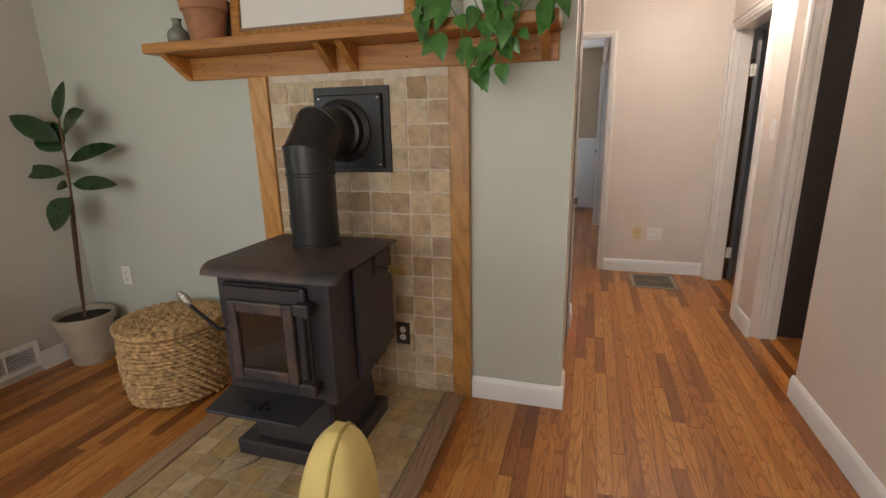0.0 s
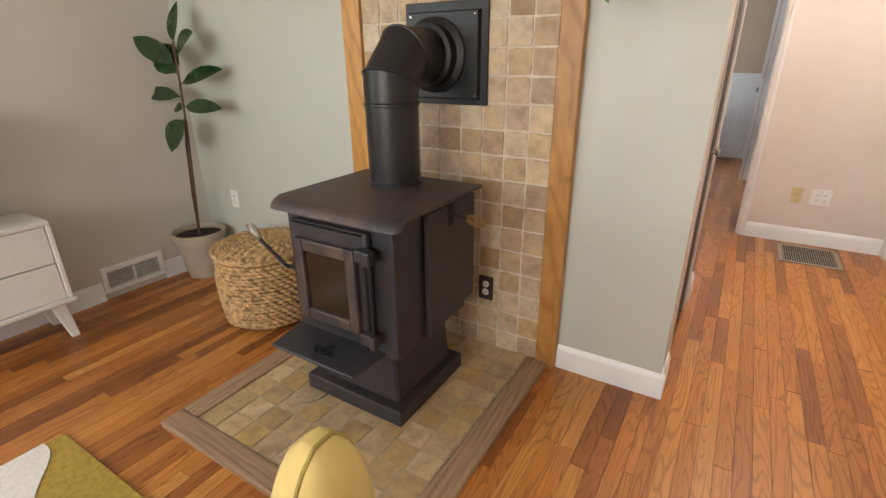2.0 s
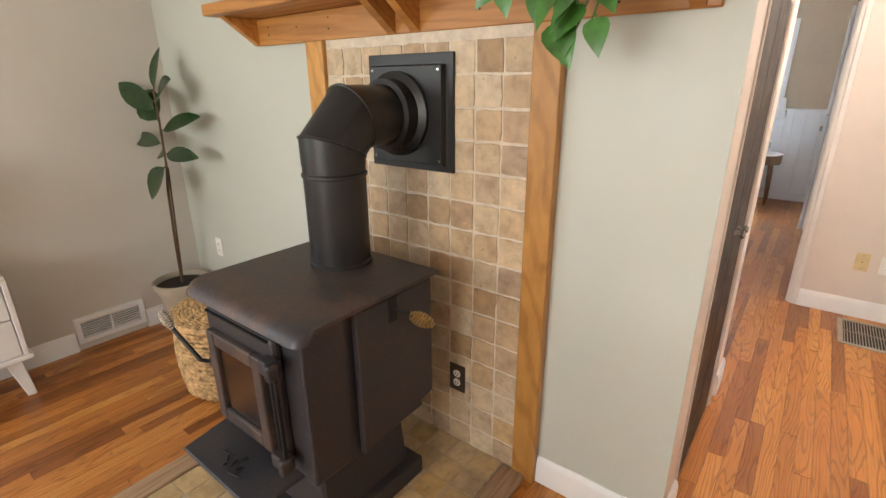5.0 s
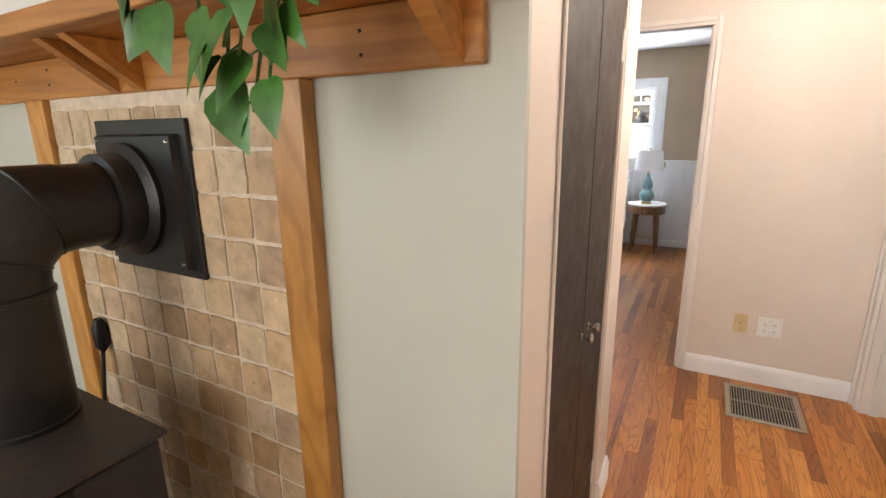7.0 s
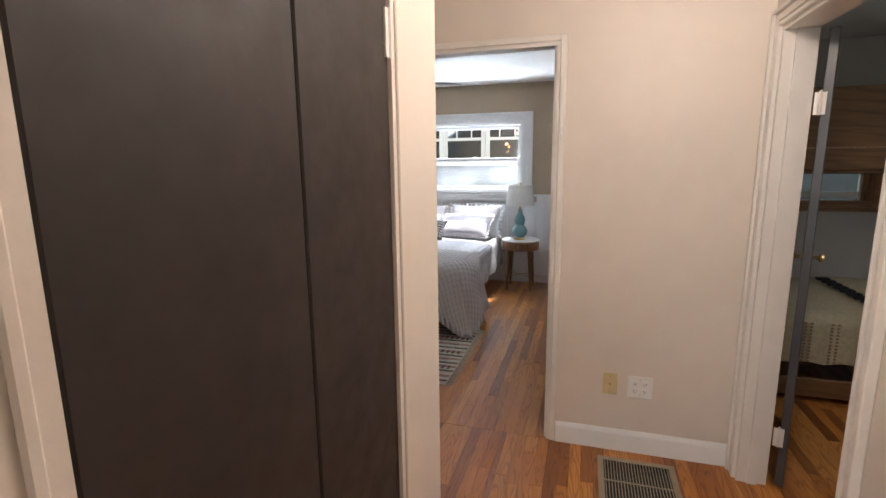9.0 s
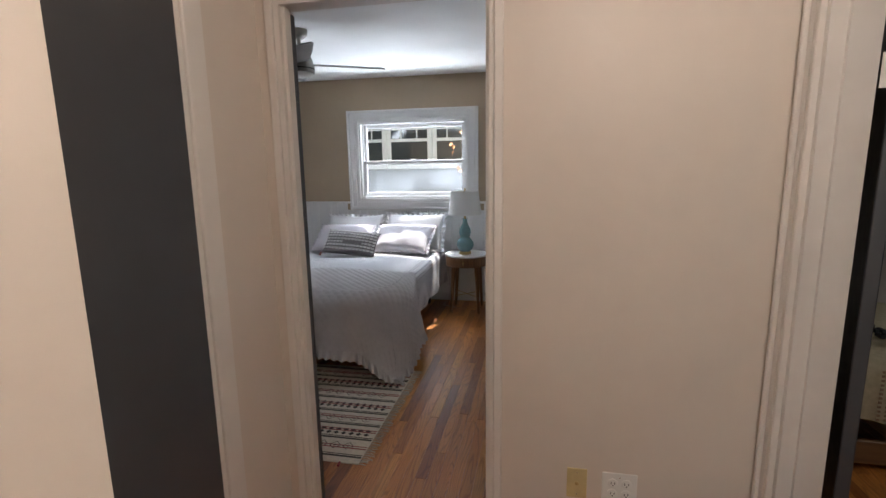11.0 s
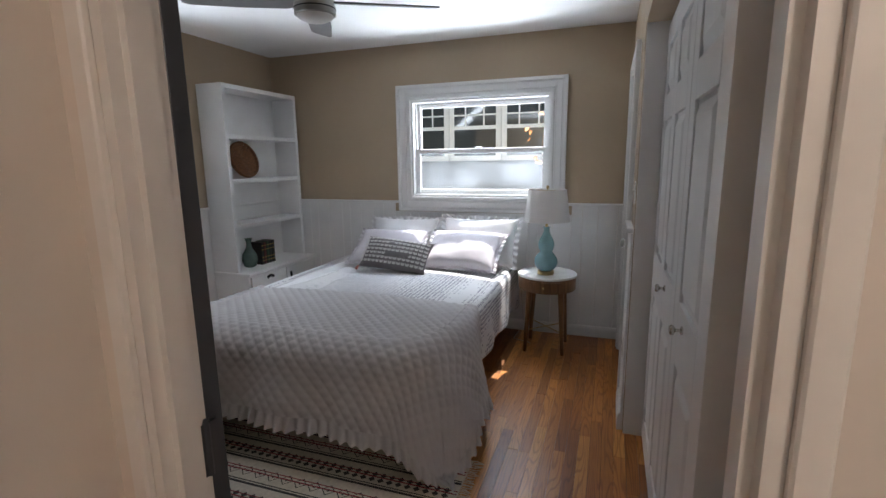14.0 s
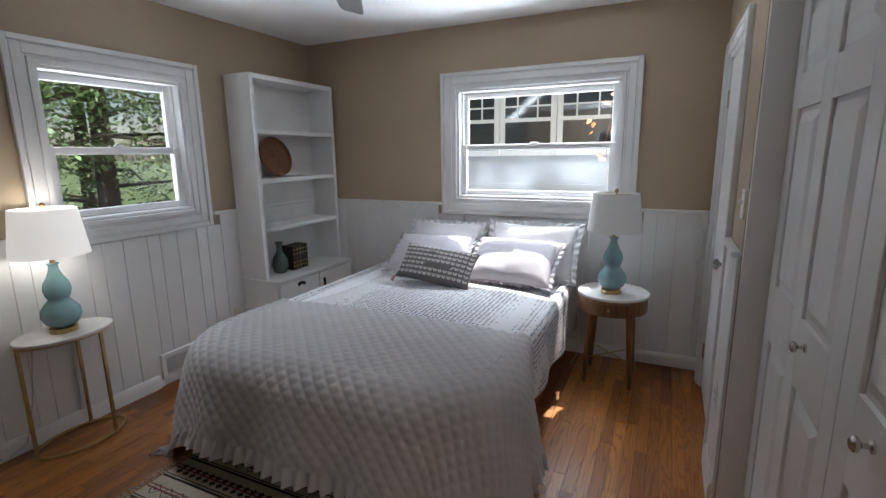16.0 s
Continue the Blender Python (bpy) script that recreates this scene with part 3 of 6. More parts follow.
casing("door_casing_bedroom_east", 7.02, 7.80, 2.03, 0.20, -1, "y", "white", 0.06, (0.122, 0.002))


def knob(parent, at, direction, material="chrome", r=0.016, length=0.04):
    q = Vector(direction).to_track_quat("Z", "Y").to_matrix().to_4x4()
    m = Matrix.Translation(at) @ q
    return part("knob", lathe([(r * 0.85, 0), (r * 0.85, 0.004), (r * 0.35, 0.007), (r * 0.35, length * 0.5), (r, length * 0.68), (r * 1.05, length * 0.85), (r * 0.7, length)], 18, True, m), M[material], parent, smooth=40)


def hinge(parent, at, axis="x", material="trim"):
    m = Matrix.Translation(at)
    bm = lathe([(0.007, -0.045), (0.007, 0.045), (0.004, 0.052)], 10, True, m)
    dx, dy = ((0.003, 0.02) if axis == "x" else (0.02, 0.003))
    add_box(bm, (at[0] - dx, at[1] - dy, at[2] - 0.044), (at[0] + dx, at[1] + dy, at[2] + 0.044))
    return part("hinge", bm, M[material], parent)


def slab_door(name, at, width, height, turn, material, label, knob_side=None, thick=0.035, hinges=()):
    """A flush door leaf hinged at its local origin, running along local x."""
    d = thing(name, at, label, "door", "", "structure", turn)
    part("leaf", box((0.003, -thick, 0.008), (width, 0, height), 0.003), M[material], d)
    if knob_side:
        knob(d, (width - 0.06, 0, 0.98), (0, 1, 0), knob_side, 0.024, 0.06)
        knob(d, (width - 0.06, -thick, 0.98), (0, -1, 0), knob_side, 0.024, 0.06)
    for z in hinges:
        hinge(d, (0.0, 0.004, z), "x", "trim" if knob_side == "brass" else "grey_door")
    return d


# hall closet: a pair of flush brown doors with small knobs
dl = slab_door("door_1", (-0.04, 2.276, 0), 0.3412, 2.01, 90, "brown_door", "closed dark brown flush closet door with nickel knob")
knob(dl, (0.309, -0.035, 0.935), (0, -1, 0), "chrome", 0.014, 0.035)
dr = slab_door("door_2", (-0.04, 2.618, 0), 0.312, 2.01, 90, "brown_door", "closed dark brown flush closet door with nickel knob")
knob(dr, (0.05, -0.035, 0.935), (0, -1, 0), "chrome", 0.014, 0.035)
for _z in (0.25, 1.74):
    hinge(dr, (0.318, -0.036, _z), "y", "trim")
slab_door("door_3", (-0.63, 3.44, 0), 0.66, 2.01, 90, "grey_door", "closed dark grey flush door in the hall")
slab_door("door_4", (-0.512, 4.584, 0), 0.68, 2.045, 178, "grey_door", "open dark grey bedroom door folded back to the wall", "chrome", 0.035, (0.28, 1.02, 1.78))
slab_door("door_5", (1.262, 4.378, 0), 0.76, 2.01, 69, "grey_door", "open dark grey door of the small bedroom", "brass", 0.035, (0.25, 1.72))
slab_door("door_6", (1.27, 3.24, 0), 0.71, 2.01, 0, "brown_door", "closed dark brown flush door in the side passage", "brass")
d7 = slab_door("door_7", (0.245, 7.78, 0), 0.74, 2.0, -90, "white", "closed white flush door in the bedroom", None)
knob(d7, (0.69, -0.035, 0.96), (0, -1, 0), "fan_metal", 0.026, 0.06)
for _z in (0.25, 1.78):
    hinge(d7, (0.01, -0.04, _z), "y", "chrome")


# ---------------------------------------------------------------- windows
def sash_window(name, u0, u1, z0, z1, plane, out, along, label, dusty=False):
    """A double-hung window in a wall's opening with moulded casing; plane is the inner face, out points to the room."""
    root = casing(name, u0, u1, z1, plane, out, along, "white", 0.13, (0.15, 0.002), z0, True)
    tagged(root, label, "window", kind="structure")

    def place(a0, a1, d0, d1, b0, b1):
        lo = sorted((plane - out * d0, plane - out * d1))
        return ((a0, lo[0], b0), (a1, lo[1], b1)) if along == "x" else ((lo[0], a0, b0), (lo[1], a1, b1))
    part("window_sill", box(*place(u0 + 0.018, u1 - 0.018, -0.002, 0.149, z0, z0 + 0.022), bevel=0.004), M["white"], root)
    mid = (z0 + z1) / 2 - 0.02
    for nm, d, b0, b1 in (("lower_sash", 0.045, z0 + 0.022, mid + 0.02), ("upper_sash", 0.085, mid - 0.02, z1 - 0.02)):
        bm = bmesh.new()
        s = 0.042
        a0, a1 = u0 + 0.02, u1 - 0.02
        add_box(bm, *place(a0, a0 + s, d, d + 0.035, b0, b1), bevel=0.004)
        add_box(bm, *place(a1 - s, a1, d, d + 0.035, b0, b1), bevel=0.004)
        add_box(bm, *place(a0 + s, a1 - s, d + 0.001, d + 0.034, b0, b0 + s), bevel=0.004)
        add_box(bm, *place(a0 + s, a1 - s, d + 0.001, d + 0.034, b1 - s, b1), bevel=0.004)
        sash = part(nm, bm, M["white"], root)
        pane = part("pane", box(*place(a0 + s, a1 - s, d + 0.016, d + 0.019, b0 + s, b1 - s)), M["dusty_glass" if dusty and nm == "lower_sash" else "glass"], sash)
        pane.visible_shadow = False
    part("latch", box(*place((u0 + u1) / 2 - 0.03, (u0 + u1) / 2 + 0.03, 0.04, 0.06, mid + 0.02, mid + 0.034), bevel=0.004), M["white"], root)
    return root


sash_window("window_1", -1.61, -0.40, 1.15, 1.98, 8.05, -1, "x", "white double-hung window with moulded casing and dusty glass", True)
sash_window("window_2", 5.94, 6.76, 1.15, 1.98, -3.05, 1, "y", "white double-hung window with moulded casing facing trees")
casing("window_casing_living", -0.75, 0.86, 2.05, -2.95, 1, "y", "white", 0.10, (0.12, 0.002), 0.92, True)
slab("window_stool_living", (-2.952, -0.9, 0.80), (-2.88, 1.0, 0.835), M["white"], 0.004)
casing("window_casing_south", -2.2, 0.4, 2.2, -3.0, 1, "x", "white", 0.10, (0.12, 0.002), 0.8, True)
_w = casing("window_3", 1.95, 2.60, 1.95, 6.8, -1, "x", "knotty", 0.09, (0.12, 0.002), 1.16, True)
tagged(_w, "small window with knotty pine casing", "window")
_f = bmesh.new()
for _a in ((1.97, 6.85, 1.16, 2.0, 1.95), (2.55, 6.85, 1.16, 2.58, 1.95)):
    add_box(_f, (_a[0], _a[1], _a[2]), (_a[3], 6.88, _a[4]))
add_box(_f, (2.0, 6.85, 1.18), (2.55, 6.88, 1.23))
part("sash", _f, M["white"], _w)
# casing of the unseen window added round the small room's fill lamp
casing("window_casing_small_room_east", 4.1, 5.1, 2.0, 3.6, -1, "y", "knotty", 0.09, (0.12, 0.002), 1.1, True)


# ---------------------------------------------------------------- wainscot boards of the bedroom
def wainscot(name, a, b, axis, plane, out, top, gaps=()):
    root = new(name)
    tagged(root, "white painted tongue-and-groove wainscot boards", kind="structure")
    k = 0 if axis == "x" else 1
    u, rng, i = a, random.Random(5), 0
    while u < b - 0.02:
        w = min((0.085, 0.12, 0.15)[i % 3], b - u)
        i += 1
        hi = top
        for g0, g1, gz in gaps:
            if u + w / 2 > g0 and u + w / 2 < g1:
                hi = gz
        lo = sorted((plane + out * 0.001, plane + out * (0.013 + rng.uniform(0, 0.0015))))
        A, B = ((u + 0.0006, lo[0], 0.0), (u + w - 0.0006, lo[1], hi)) if axis == "x" else ((lo[0], u + 0.0006, 0.0), (lo[1], u + w - 0.0006, hi))
        part("board", box(A, B, 0.003), M["white"], root)
        u += w
    return root


wainscot("wainscot_north", -3.05, 0.20, "x", 8.05, -1, 1.09, [(-1.75, -0.26, 1.015)])
wainscot("wainscot_west", 4.62, 8.03, "y", -3.05, 1, 1.09, [(5.80, 6.90, 1.015)])
wainscot("wainscot_east", 6.62, 6.955, "y", 0.20, -1, 1.09)
for _nm, _lo, _hi in (("wainscot_cap_north_far", (-3.035, 8.012, 1.09), (-1.745, 8.05, 1.112)), ("wainscot_cap_north", (-0.265, 8.012, 1.09), (0.20, 8.05, 1.112)),
                      ("wainscot_cap_west", (-3.05, 6.895, 1.09), (-3.012, 8.012, 1.112)), ("wainscot_cap_west_near", (-3.05, 4.62, 1.09), (-3.012, 5.80, 1.112)),
                      ("wainscot_cap_east", (0.165, 6.62, 1.09), (0.20, 6.955, 1.115))):
    slab(_nm, _lo, _hi, M["white"], 0.005)


# ---------------------------------------------------------------- closet doors with raised panels
def panel_door(y0, y1, label, knob_y):
    """A six-panel closet door facing the bedroom: sunk moulded frames round raised fields."""
    d = thing("closet_door", (0.30, (y0 + y1) / 2, 0), label, "door", "panelled closet doors", "structure")
    w = (y1 - y0) / 2 - 0.002
    leaf = part("leaf", box((0.008, -w, 0.012), (0.030, w, 2.06)), M["white"], d)
    rows = ((0.14, 0.82), (1.02, 1.63), (1.74, 1.96))
    cols = ((-w + 0.095, -0.05), (0.05, w - 0.095))
    # stiles and rails stand proud of the sunk panels
    for a, b in ((-w, cols[0][0]), (cols[0][1], cols[1][0]), (cols[1][1], w)):
        part("stile", box((-0.004, a, 0.012), (0.0078, b, 2.06), 0.002), M["white"], leaf)
    for a, b in cols:
        for z0, z1 in ((0.012, 0.14), (0.82, 1.02), (1.63, 1.74), (1.96, 2.06)):
            part("rail", box((-0.004, a, z0), (0.0078, b, z1)), M["white"], leaf)
        for z0, z1 in rows:
            f = box((-0.005, a + 0.014, z0 + 0.014), (0.0078, b - 0.014, z1 - 0.014))
            for v in f.verts:
                if v.co.x < 0:
                    v.co.y += 0.034 if v.co.y < (a + b) / 2 else -0.034
                    v.co.z += 0.034 if v.co.z < (z0 + z1) / 2 else -0.034
            part("panel", f, M["white"], leaf)
    knob(d, (-0.004, knob_y - (y0 + y1) / 2, 0.965), (-1, 0, 0), "chrome", 0.015, 0.036)
    return d


panel_door(5.747, 6.588, "white six-panel closet door with a small nickel knob, closed", 6.03)
panel_door(4.79, 5.745, "white six-panel closet door with a small nickel knob, closed", 5.54)
slab("closet_end_jamb", (0.205, 4.725, 0), (0.318, 4.785, 2.08), M["white"])
# ---------------------------------------------------------------- the hearth
def hearth():
    root = thing("hearth", (0, 0, 0), "low stone-tiled hearth pad edged with worn wood", "hearth", kind="structure")
    part("bed", box((-1.52, 0.97, -0.008), (-0.57, 2.06, 0.0145)), M["hearth_grout"], root)
    for lo, hi in (((-1.62, 0.885, -0.008), (-0.47, 0.975, 0.024)), ((-1.62, 0.976, -0.008), (-1.525, 2.058, 0.024)), ((-0.565, 0.976, -0.008), (-0.47, 2.03, 0.024))):
        part("edging", box(lo, hi, 0.006, 2), M["hearth_wood_front" if hi[1] < 1.0 else "hearth_wood"], root)
    return root


hearth_pad = hearth()


def surround():
    root = thing("tile_surround", (0, 0, 0), "tumbled travertine tile wall behind the stove", "tile wall", kind="structure")
    part("mortar_bed", box((-1.451, 2.0405, 0.0), (-0.528, 2.0595, 1.612)), M["grout"], root)
    return root


tile_wall = surround()
for _x0, _x1 in ((-1.555, -1.452), (-0.527, -0.437)):
    tagged(part("pilaster", box((_x0, 2.02, 0.0), (_x1, 2.06, 1.60), 0.004, 2), M["pine_up"]), "stained pine pilaster board beside the tiles", "trim", kind="structure")


def mantel():
    root = thing("mantel_shelf", (0, 0, 0), "long stained pine mantel shelf on wooden brackets", "shelf")
    part("shelf_board", box((-1.99, 1.84, 1.71), (-0.055, 2.058, 1.755), 0.005, 2), M["pine"], root)
    part("back_board", box((-1.93, 2.036, 1.60), (-0.065, 2.058, 1.709), 0.003), M["pine"], root)
    for x in (-1.915, -1.085, -0.975, -0.115):
        # a triangular bracket, its long side on the back board
        bm = prism([(0, 0), (0.155, 0.108), (0.0, 0.108)], 0.035)
        bm.transform(Matrix(((0, 0, 1, x - 0.0175), (-1, 0, 0, 2.036), (0, 1, 0, 1.601), (0, 0, 0, 1))))
        part("bracket", bm, M["pine"], root)
    for x, z in ((-1.82, 1.64), (-1.82, 1.67), (-1.62, 1.66), (-1.42, 1.64), (-1.42, 1.68), (-0.72, 1.65), (-0.30, 1.63), (-0.30, 1.67), (-0.16, 1.65)):
        part("screw", lathe([(0.004, 0), (0.003, 0.002)], 8, True, pose(x, 2.0365, z, 90)), M["iron"], root)
    return root


mantel()


# ---------------------------------------------------------------- the wood stove
def coil(p0, p1, r, turns, wire, fat=1.0):
    a, b = Vector(p0), Vector(p1)
    d = (b - a)
    q = d.to_track_quat("Z", "Y")
    pts = []
    n = turns * 10
    for i in range(n + 1):
        s = i / n
        rr = r * (0.55 + 0.75 * math.sin(math.pi * min(1, s * 1.02)) * fat) if fat else r
        pts.append(a + d * s + q @ Vector((rr * math.cos(2 * math.pi * turns * s), rr * math.sin(2 * math.pi * turns * s), 0)))
    return tube(pts, wire, 6)


def stove():
    s = thing("wood_stove", (0, 0, 0), "black steel wood stove with glass door on a pedestal", "stove")
    part("base_plate", box((-1.29, 1.345, 0.012), (-0.80, 1.815, 0.085), 0.008, 2), M["stove"], s)
    ped = box((-1.20, 1.40, 0.08), (-0.86, 1.76, 0.36), 0.01)
    for v in ped.verts:
        if v.co.z < 0.12:
            v.co.x = -1.03 + (v.co.x + 1.03) * 1.12
            v.co.y = 1.58 + (v.co.y - 1.58) * 1.08
    part("pedestal", ped, M["stove"], s)
    part("firebox", box((-1.26, 1.325, 0.335), (-0.78, 1.80, 0.835), 0.008, 2), M["stove"], s)
    # the top: a thick plate whose front rolls down, its front corners rounded
    prof = [(1.83, 0.868), (1.335, 0.868), (1.312, 0.866), (1.294, 0.859), (1.281, 0.847), (1.275, 0.832), (1.283, 0.831), (1.290, 0.843), (1.301, 0.852), (1.316, 0.856), (1.335, 0.857), (1.83, 0.857)]
    top = bmesh.new()
    rings = []
    for x in (-1.305, -1.299, -1.285, -1.265, -1.015, -0.765, -0.745, -0.731, -0.725):
        e = max(0.0, abs(x + 1.015) - 0.25) / 0.04
        cut = 0.030 * (1 - math.sqrt(max(0.0, 1 - min(1.0, e) ** 2)))
        rings.append([top.verts.new((x, y + (cut if y < 1.32 else 0.0), z)) for y, z in prof])
    for a, b in zip(rings, rings[1:]):
        for k in range(len(prof)):
            top.faces.new((a[k], a[(k + 1) % len(prof)], b[(k + 1) % len(prof)], b[k]))
    top.faces.new(rings[0][::-1])
    top.faces.new(rings[-1])
    bmesh.ops.recalc_face_normals(top, faces=top.faces[:])
    part("top_plate", top, M["stove_top"], s, "heat-worn black steel top", smooth=35)
    for x0, x1 in ((-0.775, -0.752), (-1.288, -1.265)):
        shield = box((x0, 1.49, 0.40), (x1, 1.825, 0.838), 0.005)
        for v in shield.verts:
            if v.co.z < 0.45 and v.co.y < 1.6:
                v.co.z -= 0.05
        sh = part("heat_shield", shield, M["stove"], s)
        if x1 > -1:
            part("lever_slot", box((-0.753, 1.62, 0.755), (-0.7495, 1.655, 0.835)), M["slot"], sh)
    # the door with its raised frame and glass
    d = part("door", box((-1.215, 1.295, 0.395), (-0.865, 1.327, 0.805), 0.012, 2), M["stove"], s)
    fr = bmesh.new()
    for lo, hi in (((-1.185, 1.272, 0.43), (-1.145, 1.297, 0.745)), ((-0.945, 1.272, 0.43), (-0.905, 1.297, 0.745)), ((-1.145, 1.273, 0.43), (-0.945, 1.297, 0.475)), ((-1.145, 1.273, 0.70), (-0.945, 1.297, 0.745))):
        add_box(fr, lo, hi, 0.006, 2)
    part("door_frame", fr, M["stove_top"], d)
    part("glass", box((-1.146, 1.284, 0.474), (-0.944, 1.292, 0.701)), M["fireglass"], d, "sooty brown fire glass")
    rope = bmesh.new()
    for i in range(34):
        add_box(rope, (-1.20 + i * 0.0095, 1.288, 0.793), (-1.194 + i * 0.0095, 1.296, 0.801), 0.0015)
    part("gasket_trim", rope, M["iron"], d)
    for z in (0.425, 0.735):
        h = bmesh.new()
        add_box(h, (-0.895, 1.262, z - 0.022), (-0.83, 1.30, z + 0.022), 0.006, 2)
        add_box(h, (-0.85, 1.252, z - 0.026), (-0.825, 1.29, z + 0.026), 0.008, 2)
        part("hinge", h, M["stove"], s)
    part("hinge_rod", tube([(-0.838, 1.275, 0.42), (-0.838, 1.275, 0.74)], 0.006, 10), M["iron"], s)
    bm = bmesh.new()
    for i in range(26):
        add_box(bm, (-0.868, 1.276, 0.46 + i * 0.0095), (-0.858, 1.284, 0.465 + i * 0.0095))
    part("rod_coil", bm, M["iron"], s)
    # handle with a coiled steel grip
    h = part("door_handle", tube([(-1.195, 1.285, 0.62), (-1.215, 1.255, 0.635), (-1.305, 1.225, 0.735)], 0.007, 10), M["iron"], s)
    part("grip", coil((-1.30, 1.227, 0.73), (-1.335, 1.215, 0.785), 0.013, 8, 0.003), M["chrome"], h, "coiled steel grip")
    part("pivot", lathe([(0.02, 0), (0.02, 0.012), (0.012, 0.018)], 16, True, pose(-1.195, 1.292, 0.62, 90)), M["stove"], s)
    lv = part("draft_lever", tube([(-0.76, 1.637, 0.80), (-0.69, 1.655, 0.785)], 0.005, 8), M["iron"], s)
    part("grip", coil((-0.695, 1.655, 0.787), (-0.625, 1.675, 0.768), 0.016, 8, 0.0035), M["brass"], lv, "coiled brass grip")
    # ash lip with a cut-out ornament
    lip = box((-1.265, 1.165, 0.342), (-0.835, 1.33, 0.355), 0.004)
    for v in lip.verts:
        if v.co.y < 1.2:
            v.co.x = -1.05 + (v.co.x + 1.05) * 0.93
            v.co.z -= 0.012
    part("ash_lip", lip, M["stove"], s)
    orn = bmesh.new()
    rng = random.Random(3)
    for i in range(9):
        a = Vector((-1.11 + rng.random() * 0.11, 1.20 + rng.random() * 0.05, 0.351))
        tube([a, a + Vector((rng.uniform(-0.02, 0.02), rng.uniform(-0.02, 0.02), 0.004)), a + Vector((rng.uniform(-0.03, 0.03), rng.uniform(-0.012, 0.012), 0))], 0.003, 6, orn)
    part("ornament", orn, M["iron"], s)
    part("air_rod", tube([(-1.13, 1.36, 0.06), (-1.15, 1.27, 0.055), (-1.19, 1.215, 0.05)], 0.004, 8), M["chrome"], s)
    return s


stove()


def stovepipe():
    p = thing("stovepipe", (0, 0, 0), "black stovepipe elbow running into a square wall plate", "stovepipe")
    x, y, r = -1.045, 1.70, 0.100
    part("pipe", lathe([(r + 0.004, 0.862), (r + 0.004, 0.878), (r, 0.882), (r, 1.16), (r + 0.005, 1.163), (r + 0.005, 1.172), (r, 1.176), (r, 1.205)], 40, False, Matrix.Translation((x, y, 0))), M["pipe"], p, smooth=35)
    # two-gore elbow towards the wall
    bm = bmesh.new()
    rings = []
    for cy, cz, tilt in ((1.70, 1.20, 0), (1.70, 1.25, 22.5), (1.785, 1.335, 67.5), (1.845, 1.335, 90)):
        t = radians(tilt)
        axis, upv = Vector((0, math.sin(t), math.cos(t))), Vector((0, math.cos(t), -math.sin(t)))
        k = 1.0 / math.cos(radians(22.5)) if tilt in (22.5, 67.5) else 1.0
        rings.append([bm.verts.new(Vector((x, cy, cz)) + (r + 0.002) * (math.cos(2 * math.pi * i / 40) * Vector((1, 0, 0)) + math.sin(2 * math.pi * i / 40) * upv * k)) for i in range(40)])
    for a, b in zip(rings, rings[1:]):
        for i in range(40):
            bm.faces.new((a[i], a[(i + 1) % 40], b[(i + 1) % 40], b[i]))
    part("elbow", bm, M["pipe"], p, smooth=18)
    for cy, cz, tilt in ((1.70, 1.25, 22.5), (1.785, 1.335, 67.5)):
        part("seam", lathe([(r + 0.001, -0.004), (r + 0.006, -0.002), (r + 0.006, 0.002), (r + 0.001, 0.004)], 40, False, pose(x, cy, cz, -tilt) @ Matrix.Diagonal((1, 1.082, 1, 1))), M["pipe"], p, smooth=40)
    part("horizontal_pipe", lathe([(r, 0), (r, 0.10), (r + 0.004, 0.103), (r + 0.004, 0.20)], 40, False, pose(x, 1.84, 1.335, -90)), M["pipe"], p, smooth=35)
    part("collar", lathe([(r + 0.045, 0.0), (r + 0.045, 0.03), (r + 0.02, 0.042), (r + 0.02, 0.09), (r + 0.002, 0.094)], 40, False, pose(x, 2.022, 1.335, 90)), M["pipe"], p, smooth=35)
    # a sheet square on the tiles with a second, raised and folded square before it
    px0, px1, pz0, pz1 = -1.20, -0.812, 1.142, 1.535
    plate = part("wall_plate", box((px0, 2.026, pz0), (px1, 2.040, pz1), 0.002), M["pipe"], p)
    bm = box((px0 + 0.022, 2.006, pz0 + 0.022), (px1 - 0.03, 2.0255, pz1 - 0.035), 0.0)
    for v in bm.verts:
        if v.co.y < 2.01:
            v.co.x += 0.006 if v.co.x < -1 else -0.006
            v.co.z += 0.006 if v.co.z < 1.3 else -0.006
    part("raised_plate", bm, M["pipe"], plate)
    for sx in (px0 + 0.04, px1 - 0.048):
        for sz in (pz0 + 0.04, pz1 - 0.053):
            part("screw", lathe([(0.006, 0), (0.004, 0.004)], 10, True, pose(sx, 2.0065, sz, 90)), M["chrome"], plate)
    return p


stovepipe()
_tool = thing("stove_tool", (-1.37, 1.99, 0), "black long-handled stove tool leaning on the tiles", "fire tool")
part("shaft", tube([(0.03, -0.10, 0.02), (0.0, 0.03, 0.86)], 0.006, 8), M["iron"], _tool)
part("handle", lathe([(0.008, 0), (0.02, 0.02), (0.022, 0.08), (0.012, 0.11)], 14, True, pose(0, 0.028, 0.83)), M["iron"], _tool, smooth=50)


